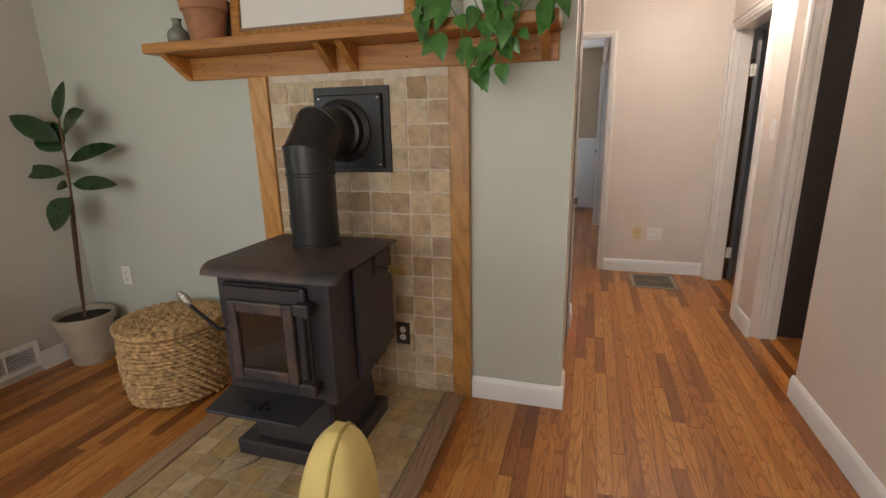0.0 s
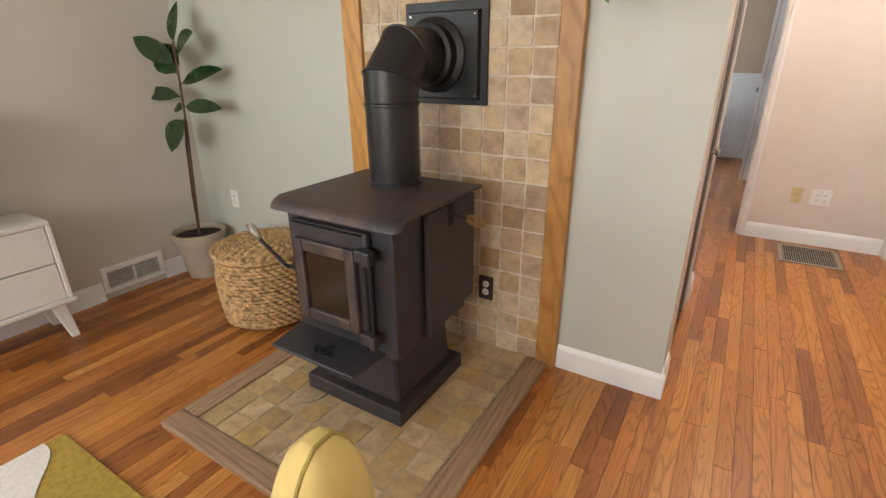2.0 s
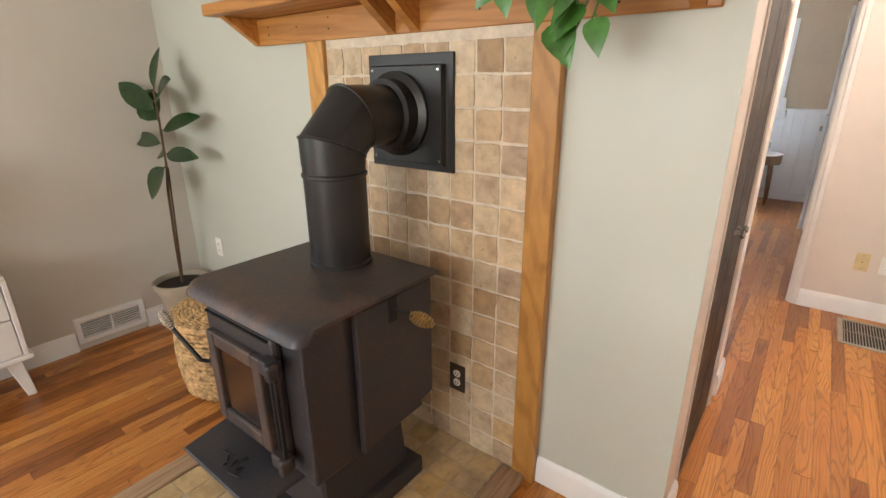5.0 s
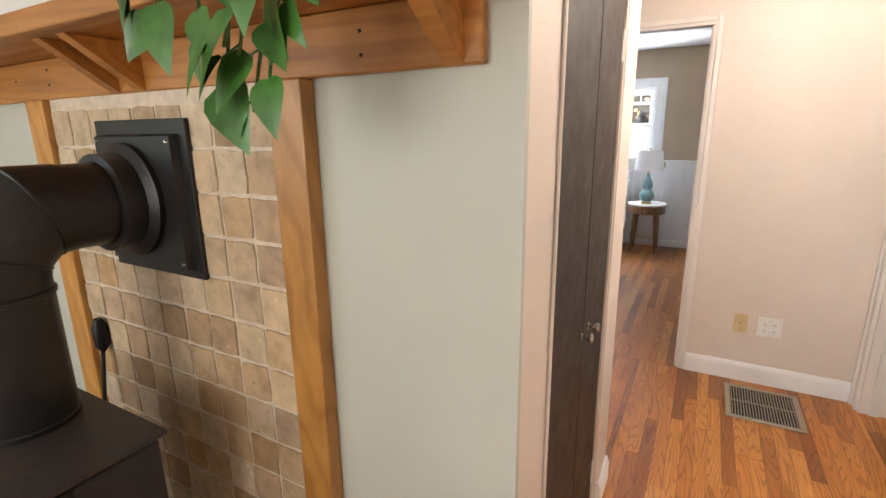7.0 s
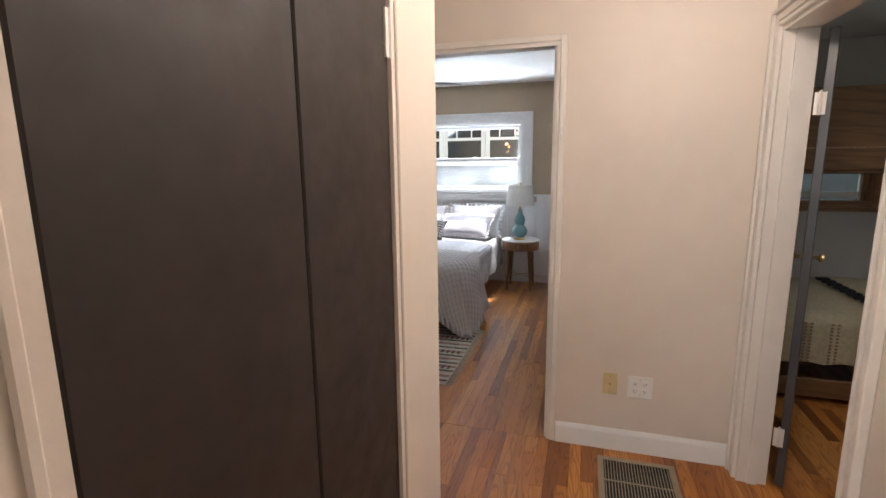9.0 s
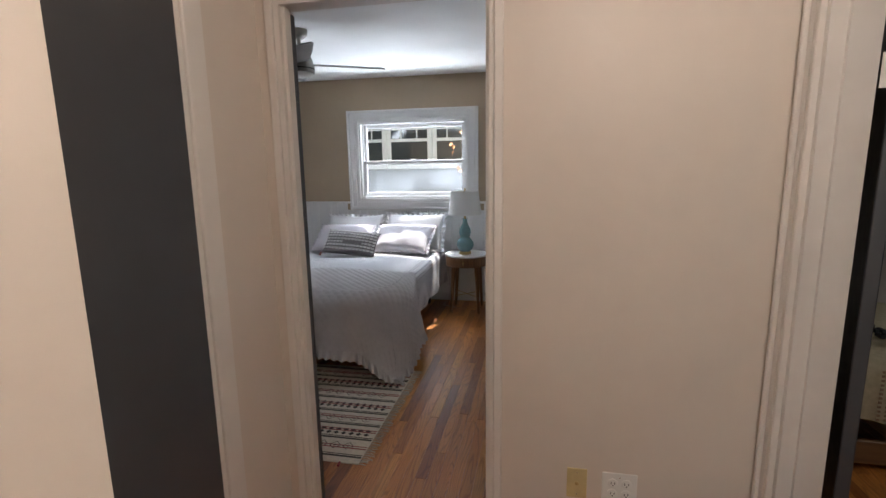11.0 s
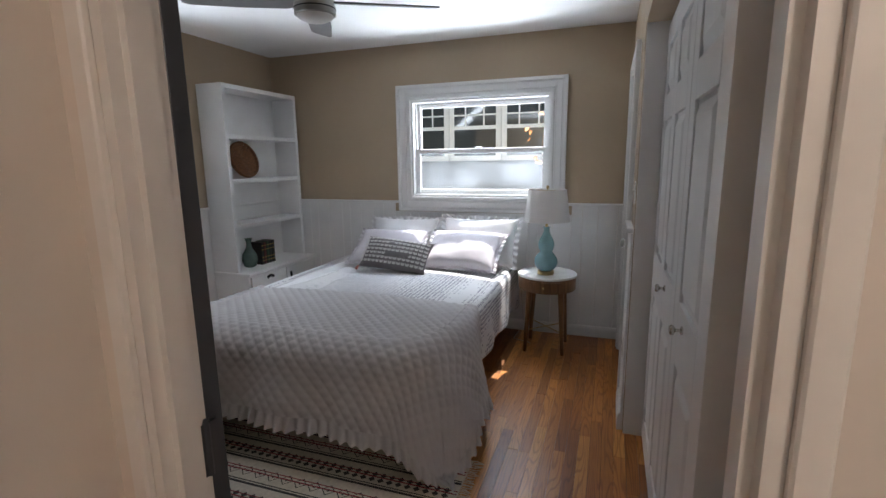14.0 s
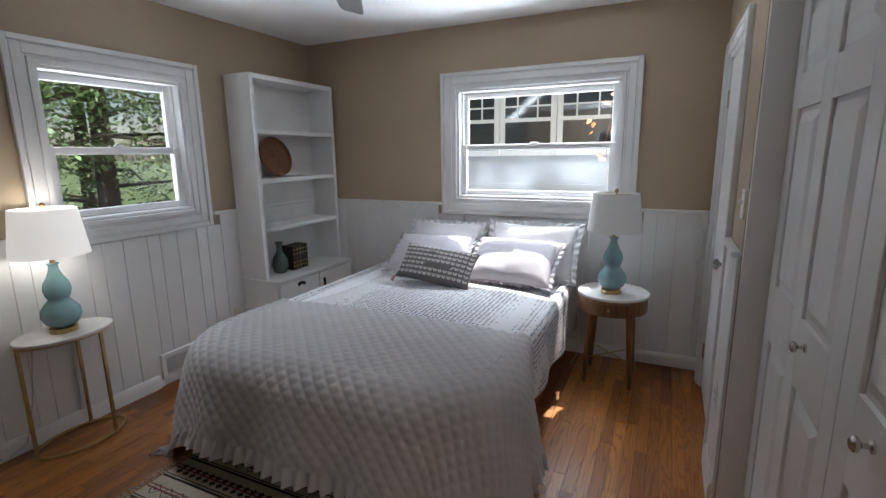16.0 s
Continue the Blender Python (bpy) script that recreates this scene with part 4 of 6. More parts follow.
# ---------------------------------------------------------------- wall plates and registers
def plate(name, at, turn, w, h, material, label, kind="duplex", category="outlet"):
    """A wall plate at its centre; local -y faces the room."""
    p = thing(name, at, label, category, turn=turn)
    part("cover", box((-w / 2, -0.006, -h / 2), (w / 2, 0, h / 2), 0.0025, 2), M[material], p)
    cols = (-0.023, 0.023) if kind == "double" else (0.0,)
    if kind in ("duplex", "double"):
        for cx in cols:
            for cz in (-0.02, 0.02):
                r = part("receptacle", lathe([(0.0165, 0), (0.0165, 0.003), (0.014, 0.004)], 18, True, pose(cx, -0.005, cz, 90)), M["plate_white"], p)
                s = bmesh.new()
                for dx in (-0.006, 0.006):
                    add_box(s, (cx + dx - 0.0012, -0.0098, cz - 0.003), (cx + dx + 0.0012, -0.0085, cz + 0.005))
                add_box(s, (cx - 0.002, -0.0098, cz - 0.010), (cx + 0.002, -0.0085, cz - 0.006))
                part("slots", s, M["slot"], r)
    elif kind == "switch":
        part("toggle", box((-0.005, -0.018, -0.002), (0.005, -0.004, 0.016), 0.002), M["plate_white"], p)
    elif kind == "jack":
        part("jack", lathe([(0.007, 0), (0.007, 0.004), (0.003, 0.006)], 12, True, pose(0, -0.005, 0, 90)), M["brass"], p)
    for cz in ((-h * 0.36, h * 0.36) if kind != "duplex" else (0.0,)):
        part("screw", lathe([(0.003, 0), (0.002, 0.0015)], 8, True, pose(0, -0.006, cz, 90)), M["chrome"], p)
    return p


plate("wall_outlet", (-0.795, 2.0355, 0.32), 0, 0.075, 0.12, "plate_brown", "duplex outlet with dark brown plate on the tiles")
plate("wall_outlet", (-2.632, 2.06, 0.49), 0, 0.07, 0.115, "plate_white", "white duplex outlet on the sage wall")
plate("wall_outlet", (0.675, 4.50, 0.362), 0, 0.118, 0.115, "plate_white", "white four-socket outlet plate on the hall wall", "double")
plate("cable_jack", (0.53, 4.50, 0.365), 0, 0.07, 0.115, "plate_ivory", "ivory cable jack plate on the hall wall", "jack", "wall plate")
plate("light_switch", (1.11, 3.27, 1.29), -90, 0.07, 0.115, "plate_white", "white toggle light switch on the hall wall", "switch", "light switch")
plate("light_switch", (0.20, 6.70, 1.29), -90, 0.07, 0.115, "plate_white", "white toggle light switch on the tan wall", "switch", "light switch")
plate("wall_outlet", (0.187, 6.78, 0.43), -90, 0.07, 0.115, "plate_white", "white duplex outlet on the wainscot")
plate("wall_outlet", (-3.036, 7.03, 0.30), 90, 0.07, 0.115, "plate_white", "white duplex outlet on the wainscot")


def register(name, at, turn, w, h, material, label, cols=2, rows=10, flat=False):
    """A vent grille; local -y faces the room (flat ones lie with their face up)."""
    p = thing(name, at, label, "vent")
    p.matrix_basis = pose(*at, -90 if flat else 0, 0, turn)
    t = 0.006 if flat else 0.022
    f = 0.028
    bm = bmesh.new()
    for lo, hi in (((-w / 2, -t, -h / 2), (-w / 2 + f, 0, h / 2)), ((w / 2 - f, -t, -h / 2), (w / 2, 0, h / 2)), ((-w / 2 + f, -t, -h / 2), (w / 2 - f, 0, -h / 2 + f)), ((-w / 2 + f, -t, h / 2 - f), (w / 2 - f, 0, h / 2))):
        add_box(bm, lo, hi, 0.002)
    part("frame", bm, M[material], p)
    part("backing", box((-w / 2 + f, -0.003, -h / 2 + f), (w / 2 - f, -0.001, h / 2 - f)), M["slot"], p)
    W, Hh = w - 2 * f, h - 2 * f
    for c in range(cols):
        x0 = -w / 2 + f + W * c / cols + (0.004 if c else 0)
        x1 = -w / 2 + f + W * (c + 1) / cols - (0.004 if c < cols - 1 else 0)
        if c:
            part("divider", box((x0 - 0.008, -t, -h / 2 + f), (x0, -0.001, h / 2 - f)), M[material], p)
        for r in range(rows):
            z = -h / 2 + f + Hh * (r + 0.5) / rows
            part("slat", box((x0, -t + 0.002, z - Hh / rows * 0.15), (x1, -0.003, z + Hh / rows * 0.15)), M[material], p)
    return p


register("floor_register", (0.662, 4.216, 0.001), 90, 0.385, 0.36, "register", "taupe metal floor register in the hall", 2, 22, True)
register("wall_register", (-2.95, 1.495, 0.12), 90, 0.36, 0.155, "white", "white wall register above the baseboard", 2, 7)
register("wall_register", (-3.036, 6.61, 0.135), 90, 0.48, 0.17, "white", "white wall register in the wainscot", 1, 8)


# ---------------------------------------------------------------- living room things
def leaf_mesh(bm, base, direction, normal, length, width, fold=0.18, droop=0.2, heart=False):
    """One leaf with a midrib fold and a drooping tip."""
    d, n = Vector(direction).normalized(), Vector(normal).normalized()
    n = (n - d * n.dot(d)).normalized()
    s = d.cross(n)
    prof = [(0.0, 0.12), (0.12, 0.62), (0.3, 0.95), (0.5, 1.0), (0.7, 0.82), (0.88, 0.42), (1.0, 0.0)]
    if heart:
        prof = [(-0.05, 0.45), (0.08, 0.9), (0.25, 1.0), (0.45, 0.86), (0.65, 0.58), (0.85, 0.25), (1.0, 0.0)]
    rows = []
    for t, w in prof:
        c = Vector(base) + d * (length * t) - n * (droop * length * t * t)
        e = width * w / 2
        rows.append((bm.verts.new(c + s * e + n * fold * e), bm.verts.new(c), bm.verts.new(c - s * e + n * fold * e)))
    for a, b in zip(rows, rows[1:]):
        bm.faces.new((a[0], a[1], b[1], b[0]))
        bm.faces.new((a[1], a[2], b[2], b[1]))


def rubber_plant():
    p = thing("rubber_plant", (-2.79, 1.865, 0), "young rubber plant with dark glossy leaves in a pot", "plant")
    pot = part("pot", lathe([(0.10, 0.0), (0.105, 0.01), (0.135, 0.2), (0.142, 0.255), (0.158, 0.26), (0.162, 0.30), (0.152, 0.305), (0.145, 0.275)], 36, False), M["stoneware"], p, "beige ridged stoneware pot", smooth=35)
    for z in (0.055, 0.07, 0.085):
        r = 0.106 + (z - 0.01) * 0.16
        part("ridge", lathe([(r, z), (r + 0.004, z + 0.004), (r, z + 0.008)], 36, False), M["stoneware"], pot)
    part("soil", lathe([(0.148, 0.268), (0.09, 0.276), (0.01, 0.28)], 24), M["soil"], p)
    stem = [(0, 0, 0.26), (0.02, 0, 0.55), (0.07, -0.005, 0.85), (0.105, 0, 1.02), (0.125, 0.0, 1.25), (0.13, 0, 1.42)]
    part("stem", tube(stem, 0.009, 8, None, 0.005), M["stem"], p)
    part("staff", tube([(-0.012, 0.01, 0.27), (0.09, 0.012, 1.0)], 0.005, 6), M["stem"], p)
    for z, a, ln, w, el in ((1.40, 95, 0.20, 0.075, 66), (1.34, 5, 0.17, 0.13, 40), (1.24, 178, 0.20, 0.13, 48), (1.20, 30, 0.25, 0.085, 18), (1.30, 215, 0.27, 0.09, 28), (1.13, 188, 0.36, 0.07, 5), (1.08, 8, 0.25, 0.07, 2), (1.02, 250, 0.19, 0.15, -40), (1.06, 160, 0.12, 0.05, 5)):
        k = max(i for i in range(len(stem)) if stem[i][2] <= z)
        f = (z - stem[k][2]) / (stem[min(k + 1, 5)][2] - stem[k][2] + 1e-6) if k < 5 else 0
        b = Vector(stem[k]).lerp(Vector(stem[min(k + 1, 5)]), f)
        ar, er = radians(a), radians(el)
        d = Vector((math.cos(ar) * math.cos(er), math.sin(ar) * math.cos(er) * 0.5, math.sin(er)))
        bm = bmesh.new()
        tube([b, b + d * 0.035], 0.003, 6, bm)
        leaf_mesh(bm, b + d * 0.03, d, (-0.2 * d.x, -0.85, 0.55), ln * 1.06, w * 1.3, 0.2, 0.12)
        part("leaf", bm, M["leaf"], p, smooth=True)
    return p


rubber_plant()


def woven(name, at, r, h, label, category, lid=True):
    """A round basket of twisted coils."""
    b = thing(name, at, label, category)
    rng = random.Random(7)
    bm = bmesh.new()
    rows = int(h / 0.0195)
    # one long coil that climbs from row to row
    pts = []
    for k in range(rows * 156 + 1):
        a = 2 * math.pi * k / 156
        z = 0.011 + min(k / 156, rows - 1) * 0.0195
        rr = r * (0.90 + 0.11 * math.sin(math.pi * min(1, (z / h) * 0.8 + 0.06)))
        g = rr + 0.0065 * math.sin(39.5 * a) + 0.002 * math.sin(7.3 * a)
        pts.append((g * math.cos(a), g * math.sin(a), z + 0.0035 * math.sin(39.5 * a + 1.4) + 0.002 * math.sin(5.3 * a)))
    tube(pts, 0.0112, 5, bm)
    part("body", bm, M["wicker"], b, smooth=True)
    part("liner", lathe([(r * 0.88, 0.004), (r * 0.98, h * 0.5), (r * 0.97, h - 0.01)], 40), M["wicker"], b)
    if lid:
        bm = bmesh.new()
        for i in range(14):
            rr = r * 1.03 - i * r / 14.2
            z = h + 0.012 + 0.014 * (i / 13)
            ph = rng.uniform(0, 6)
            n = max(24, int(104 * rr / r))
            tube([(rr * math.cos(a), rr * math.sin(a), z + 0.0065 * math.sin(n // 3 * a + ph)) for a in [2 * math.pi * k / n for k in range(n + 1)]], 0.0115, 5, bm)
        tube([(r * 1.03 * math.cos(a), r * 1.03 * math.sin(a), h + 0.001 + 0.002 * math.sin(25 * a)) for a in [2 * math.pi * k / 100 for k in range(101)]], 0.011, 5, bm)
        part("lid", bm, M["wicker"], b, "coiled woven lid", smooth=True)
    return b


woven("basket", (-1.985, 1.735, 0.0), 0.243, 0.39, "round woven sea grass basket with lid on the floor", "basket")


def dresser():
    d = thing("dresser", (-2.95, 0.0, 0), "low white dresser with two drawers and splayed legs", "dresser")
    bm = bmesh.new()
    y0, y1, x0, x1, z0, z1 = -0.35, 1.06, 0.03, 0.30, 0.20, 0.625
    # a carcass that flares slightly towards the floor
    for lo, hi in (((x0, y0, z1 - 0.022), (x1 + 0.02, y1, z1)), ((x0, y0 - 0.01, z0), (x1 + 0.025, y1 + 0.015, z0 + 0.022)), ((x0, y0, z0 + 0.022), (x1 + 0.018, y0 + 0.02, z1 - 0.022)), ((x0, y1 - 0.018, z0 + 0.022), (x1 + 0.018, y1 + 0.004, z1 - 0.022)), ((x0, y0 + 0.02, z0 + 0.022), (x0 + 0.01, y1 - 0.018, z1 - 0.022))):
        add_box(bm, lo, hi, 0.003)
    part("carcass", bm, M["dresser"], d)
    # near-black core: the shade between the drawers is put into its colour
    part("inside", box((x0 + 0.02, y0 + 0.03, z0 + 0.03), (x1 - 0.02, y1 - 0.03, z1 - 0.03)), M["drawer_gap"], d)
    for ya, yb in ((y0 + 0.025, 0.345), (0.352, y1 - 0.022)):
        for za, zb in ((z0 + 0.026, 0.408), (0.414, z1 - 0.026)):
            dr = part("drawer", box((x1 - 0.01, ya, za), (x1 + 0.012, yb, zb), 0.002), M["dresser"], d)
            if za < 0.3:
                ym = (ya + yb) / 2
                part("pull", prism([(ym - 0.11, 0.408), (ym + 0.11, 0.408), (ym + 0.10, 0.386), (ym - 0.10, 0.386)], 0.004, Matrix(((0, 0, 1, x1 + 0.011), (1, 0, 0, 0), (0, 1, 0, 0), (0, 0, 0, 1)))), M["mat_board"], dr)
    for y, sy in ((y1 - 0.06, 1), (y0 + 0.06, -1)):
        for x, sx in ((x1 - 0.03, 1), (x0 + 0.05, -1)):
            leg = box((x - 0.022, y - 0.032, 0), (x + 0.022, y + 0.032, z0), 0.004)
            for v in leg.verts:
                k = 1 - v.co.z / z0
                v.co.x = x + (v.co.x - x) * (1 - 0.4 * k) + 0.015 * sx * k
                v.co.y = y + (v.co.y - y) * (1 - 0.45 * k) + 0.03 * sy * k
            part("leg", leg, M["dresser"], d)
    return d


dresser()


def dresser_lamp():
    l = thing("table_lamp", (-2.79, 0.80, 0.6255), "grey rounded table lamp with a linen shade on the dresser", "lamp")
    part("base", lathe([(0.06, 0.0), (0.085, 0.015), (0.098, 0.06), (0.09, 0.11), (0.06, 0.15), (0.025, 0.175), (0.02, 0.2)], 32), M["grey_glaze"], l, smooth=60)
    part("stem", lathe([(0.008, 0.2), (0.008, 0.3)], 10), M["chrome"], l)
    part("shade", lathe([(0.175, 0.225), (0.11, 0.50), (0.108, 0.50), (0.173, 0.225)], 40, False), M["linen"], l, smooth=50)
    return l


dresser_lamp()


def armchair():
    """An upholstered chair; its thin rounded back runs along local y."""
    c = thing("accent_chair", (0, 0, 0), "mustard yellow velvet accent chair with piped rounded back", "chair")
    bm = bmesh.new()
    rows = []
    ny, nz = 22, 22
    y0, y1, zb = 0.458, 0.622, 0.385
    for side in (-1, 1):
        grid = []
        for j in range(nz + 1):
            t = j / nz
            row = []
            for i in range(ny + 1):
                s = -1 + 2 * i / ny
                # a superellipse outline that narrows to the top
                half = (1 - max(0, t - 0.45) ** 2.2 / 0.55 ** 2.2 * 0.96) ** 0.5
                y = (y0 + y1) / 2 + s * half * (y1 - y0) / 2
                z = zb + t * 0.48
                bulge = 0.052 * (1 - abs(s) ** 3.0) ** 0.5 * (1 - max(0, t - 0.55) ** 2 / 0.45 ** 2) ** 0.5 + 0.012
                x = -0.305 + side * bulge - 0.03 * (1 - t)
                row.append(bm.verts.new((x, y, z)))
            grid.append(row)
        rows.append(grid)
    for k, grid in enumerate(rows):
        for j in range(nz):
            for i in range(ny):
                q = (grid[j][i], grid[j][i + 1], grid[j + 1][i + 1], grid[j + 1][i])
                bm.faces.new(q if k else q[::-1])
    a, b = rows
    for j in range(nz):
        for e in (0, ny):
            bm.faces.new((a[j][e], a[j + 1][e], b[j + 1][e], b[j][e]))
    for i in range(ny):
        bm.faces.new((a[nz][i], a[nz][i + 1], b[nz][i + 1], b[nz][i]))
        bm.faces.new((a[0][i], a[0][i + 1], b[0][i + 1], b[0][i]))
    rim = [b[j][ny].co.copy() for j in range(nz + 1)] + [b[nz][i].co.copy() for i in range(ny - 1, -1, -1)] + [b[j][0].co.copy() for j in range(nz, -1, -1)]
    back = part("backrest", bm, M["velvet"], c, smooth=True)
    part("piping", tube(rim, 0.0032, 8), M["piping"], back)
    seat = box((-0.74, 0.02, 0.26), (-0.30, 0.47, 0.40), 0.045, 4)
    part("seat", seat, M["velvet"], c, smooth=60)
    for x, sx in ((-0.68, -1), (-0.34, 1)):
        for y, sy in ((0.08, -1), (0.41, 1)):
            part("leg", tube([(x + 0.03 * sx, y + 0.02 * sy, 0), (x, y, 0.28)], 0.012, 10, None, 0.02), M["walnut"], c)
    return c


armchair()


def pile_rug():
    r = thing("area_rug", (0, 0, 0), "mustard, white and taupe pile rug on the oak floor", "rug")
    part("field", box((-1.89, -1.4, 0.0005), (-0.95, 0.67, 0.012), 0.004), M["mustard_rug"], r)
    out, n = [], 26
    for i in range(n + 1):
        t = i / n
        out.append((-1.888 + 0.82 * t, 0.60 - 0.62 * t ** 1.5 + 0.012 * math.sin(17 * t)))
    out += [(-1.068, -1.39), (-1.888, -1.39)]
    part("white_shape", prism(out, 0.006, Matrix.Translation((0, 0, 0.0105))), M["white_rug"], r)
    out = [(-1.886 + 0.6 * i / 12, 0.36 - 0.5 * (i / 12) ** 1.3) for i in range(13)] + [(-1.286, -1.38), (-1.886, -1.38)]
    part("taupe_shape", prism(out, 0.003, Matrix.Translation((0, 0, 0.0145))), M["taupe_rug"], r)
    bm = bmesh.new()
    for i in range(16):
        for j in range(12):
            x, y = -1.87 + i * 0.034 + (j % 2) * 0.017, 0.34 - j * 0.03 - i * 0.018
            add_box(bm, (x - 0.007, y - 0.006, 0.0175), (x + 0.007, y + 0.006, 0.0195))
    part("dots", bm, M["white_rug"], r)
    return r


pile_rug()


# ---------------------------------------------------------------- on the mantel
_v = thing("vase", (-1.865, 1.95, 1.7555), "small grey-green glazed bottle vase on the mantel", "vase")
part("body", lathe([(0.03, 0), (0.046, 0.01), (0.052, 0.035), (0.046, 0.06), (0.022, 0.082), (0.018, 0.105), (0.026, 0.118), (0.02, 0.117), (0.013, 0.1)], 28, False), M["grey_glaze"], _v, smooth=60)
_v = thing("flower_pot", (-1.695, 1.955, 1.7555), "weathered terracotta pot with a small plant", "pot")
part("pot", lathe([(0.074, 0), (0.078, 0.012), (0.098, 0.13), (0.102, 0.135), (0.108, 0.138), (0.112, 0.18), (0.104, 0.183), (0.096, 0.16)], 32, False), M["clay"], _v, smooth=35)
part("soil", lathe([(0.097, 0.162), (0.02, 0.168)], 24), M["soil"], _v)
_b = bmesh.new()
_r2 = random.Random(4)
for _i in range(14):
    _a = _r2.uniform(0, 6.28)
    _d = Vector((math.cos(_a) * 0.5, math.sin(_a) * 0.5, 1))
    leaf_mesh(_b, (0.03 * math.cos(_a), 0.03 * math.sin(_a), 0.165), _d, (-math.cos(_a), -math.sin(_a), 0.4), _r2.uniform(0.08, 0.14), 0.03, 0.3, 0.3)
part("foliage", _b, M["pothos"], _v, smooth=True)


def picture():
    p = thing("framed_picture", (-1.12, 1.99, 1.7555), "large picture with white mat in a ribbed wooden frame", "picture")
    p.matrix_basis = pose(-1.12, 1.985, 1.7555, -5)
    w, h = 0.46, 0.62
    for k, (lo, hi) in enumerate((((-w, -0.012, 0), (-w + 0.045, 0.018, h)), ((w - 0.045, -0.012, 0), (w, 0.018, h)), ((-w + 0.045, -0.012, 0), (w - 0.045, 0.018, 0.045)), ((-w + 0.045, -0.012, h - 0.045), (w - 0.045, 0.018, h)))):
        part("frame_rail", box(lo, hi, 0.003), M["pine"], p)
    bm = bmesh.new()
    i = 0
    x = -w + 0.05
    while x < w - 0.05:
        for z in (0.012, h - 0.04):
            add_box(bm, (x, -0.0165, z), (x + 0.006, -0.0115, z + 0.028), 0.001)
        x += 0.0105
    z = 0.05
    while z < h - 0.05:
        for xx in (-w + 0.008, w - 0.036):
            add_box(bm, (xx, -0.0165, z), (xx + 0.028, -0.0115, z + 0.006), 0.001)
        z += 0.0105
    part("ribbing", bm, M["pine_up"], p)
    part("inner_lip", box((-w + 0.045, -0.004, 0.045), (w - 0.045, 0.01, 0.058)), M["hearth_wood"], p)
    part("mat", box((-w + 0.05, 0.0, 0.05), (w - 0.05, 0.004, h - 0.05)), M["mat_board"], p)
    return p


picture()


def trailing_plant():
    p = thing("pothos_plant", (-0.36, 1.94, 1.7555), "trailing green pothos in a pot on the mantel", "plant")
    part("pot", lathe([(0.06, 0), (0.075, 0.01), (0.088, 0.12), (0.092, 0.125), (0.08, 0.12)], 28, False), M["plate_white"], p, smooth=40)
    part("soil", lathe([(0.08, 0.105), (0.02, 0.11)], 20), M["soil"], p)
    rng = random.Random(12)
    vines = []
    # each vine spills over the shelf's edge and hangs
    for x, y, drop in ((-0.10, -0.115, 0.27), (-0.02, -0.125, 0.36), (0.06, -0.12, 0.42), (0.13, -0.13, 0.38), (0.20, -0.115, 0.22), (-0.19, -0.11, 0.22), (0.30, -0.10, 0.14), (0.02, -0.14, 0.31), (0.09, -0.15, 0.33)):
        pts = [Vector((x * 0.15, -0.02, 0.11)), Vector((x * 0.5, -0.06, 0.17)), Vector((x * 0.9, y, 0.10))]
        for k in range(1, 7):
            s = k / 6
            pts.append(Vector((x + 0.05 * math.sin(3 * s + x * 9), y - 0.02 * math.sin(2.5 * s), 0.10 - 0.78 * drop * s)))
        vines.append(pts)
        part("vine", tube(pts, 0.0026, 6), M["vine"], p)
    for pts in vines:
        for i in range(1, len(pts)):
            for rep in range(1):
                if rng.random() < 0.26:
                    continue
                b = pts[i].lerp(pts[i - 1], rng.random() * 0.6)
                a = rng.uniform(-1.4, 1.4)
                d = Vector((math.sin(a) * 0.8, -0.3 - 0.4 * rng.random(), -0.65 + rng.uniform(-0.5, 0.35)))
                st = b + d.normalized() * rng.uniform(0.015, 0.035)
                bm = bmesh.new()
                tube([b, st], 0.0016, 5, bm)
                ln = rng.uniform(0.055, 0.105)
                leaf_mesh(bm, st, d + Vector((0, 0, -0.35)), (rng.uniform(-0.7, 0.7), -1.0, rng.uniform(0.1, 0.7)), ln, ln * rng.uniform(0.62, 0.78), rng.uniform(0.08, 0.3), 0.2, True)
                part("leaf", bm, M["pothos"], p, smooth=True)
    return p


trailing_plant()


# ---------------------------------------------------------------- hall ceiling light, added out of view as fill
_hl = thing("hall_fill_light", (0.72, 3.15, H), "frosted flush ceiling light added out of view to brighten the hall", "light")
part("canopy", lathe([(0.15, -0.03), (0.16, -0.001)], 32), M["fan_metal"], _hl)
part("diffuser", lathe([(0.02, -0.105), (0.09, -0.095), (0.13, -0.065), (0.145, -0.031)], 32, False), M["hall_fill_glow"], _hl, "glowing frosted glass bowl of the added light", smooth=60)


# ---------------------------------------------------------------- the bedroom: bed
BX0, BX1, BY0, BY1, BZ = -2.20, -0.70, 6.03, 7.98, 0.60


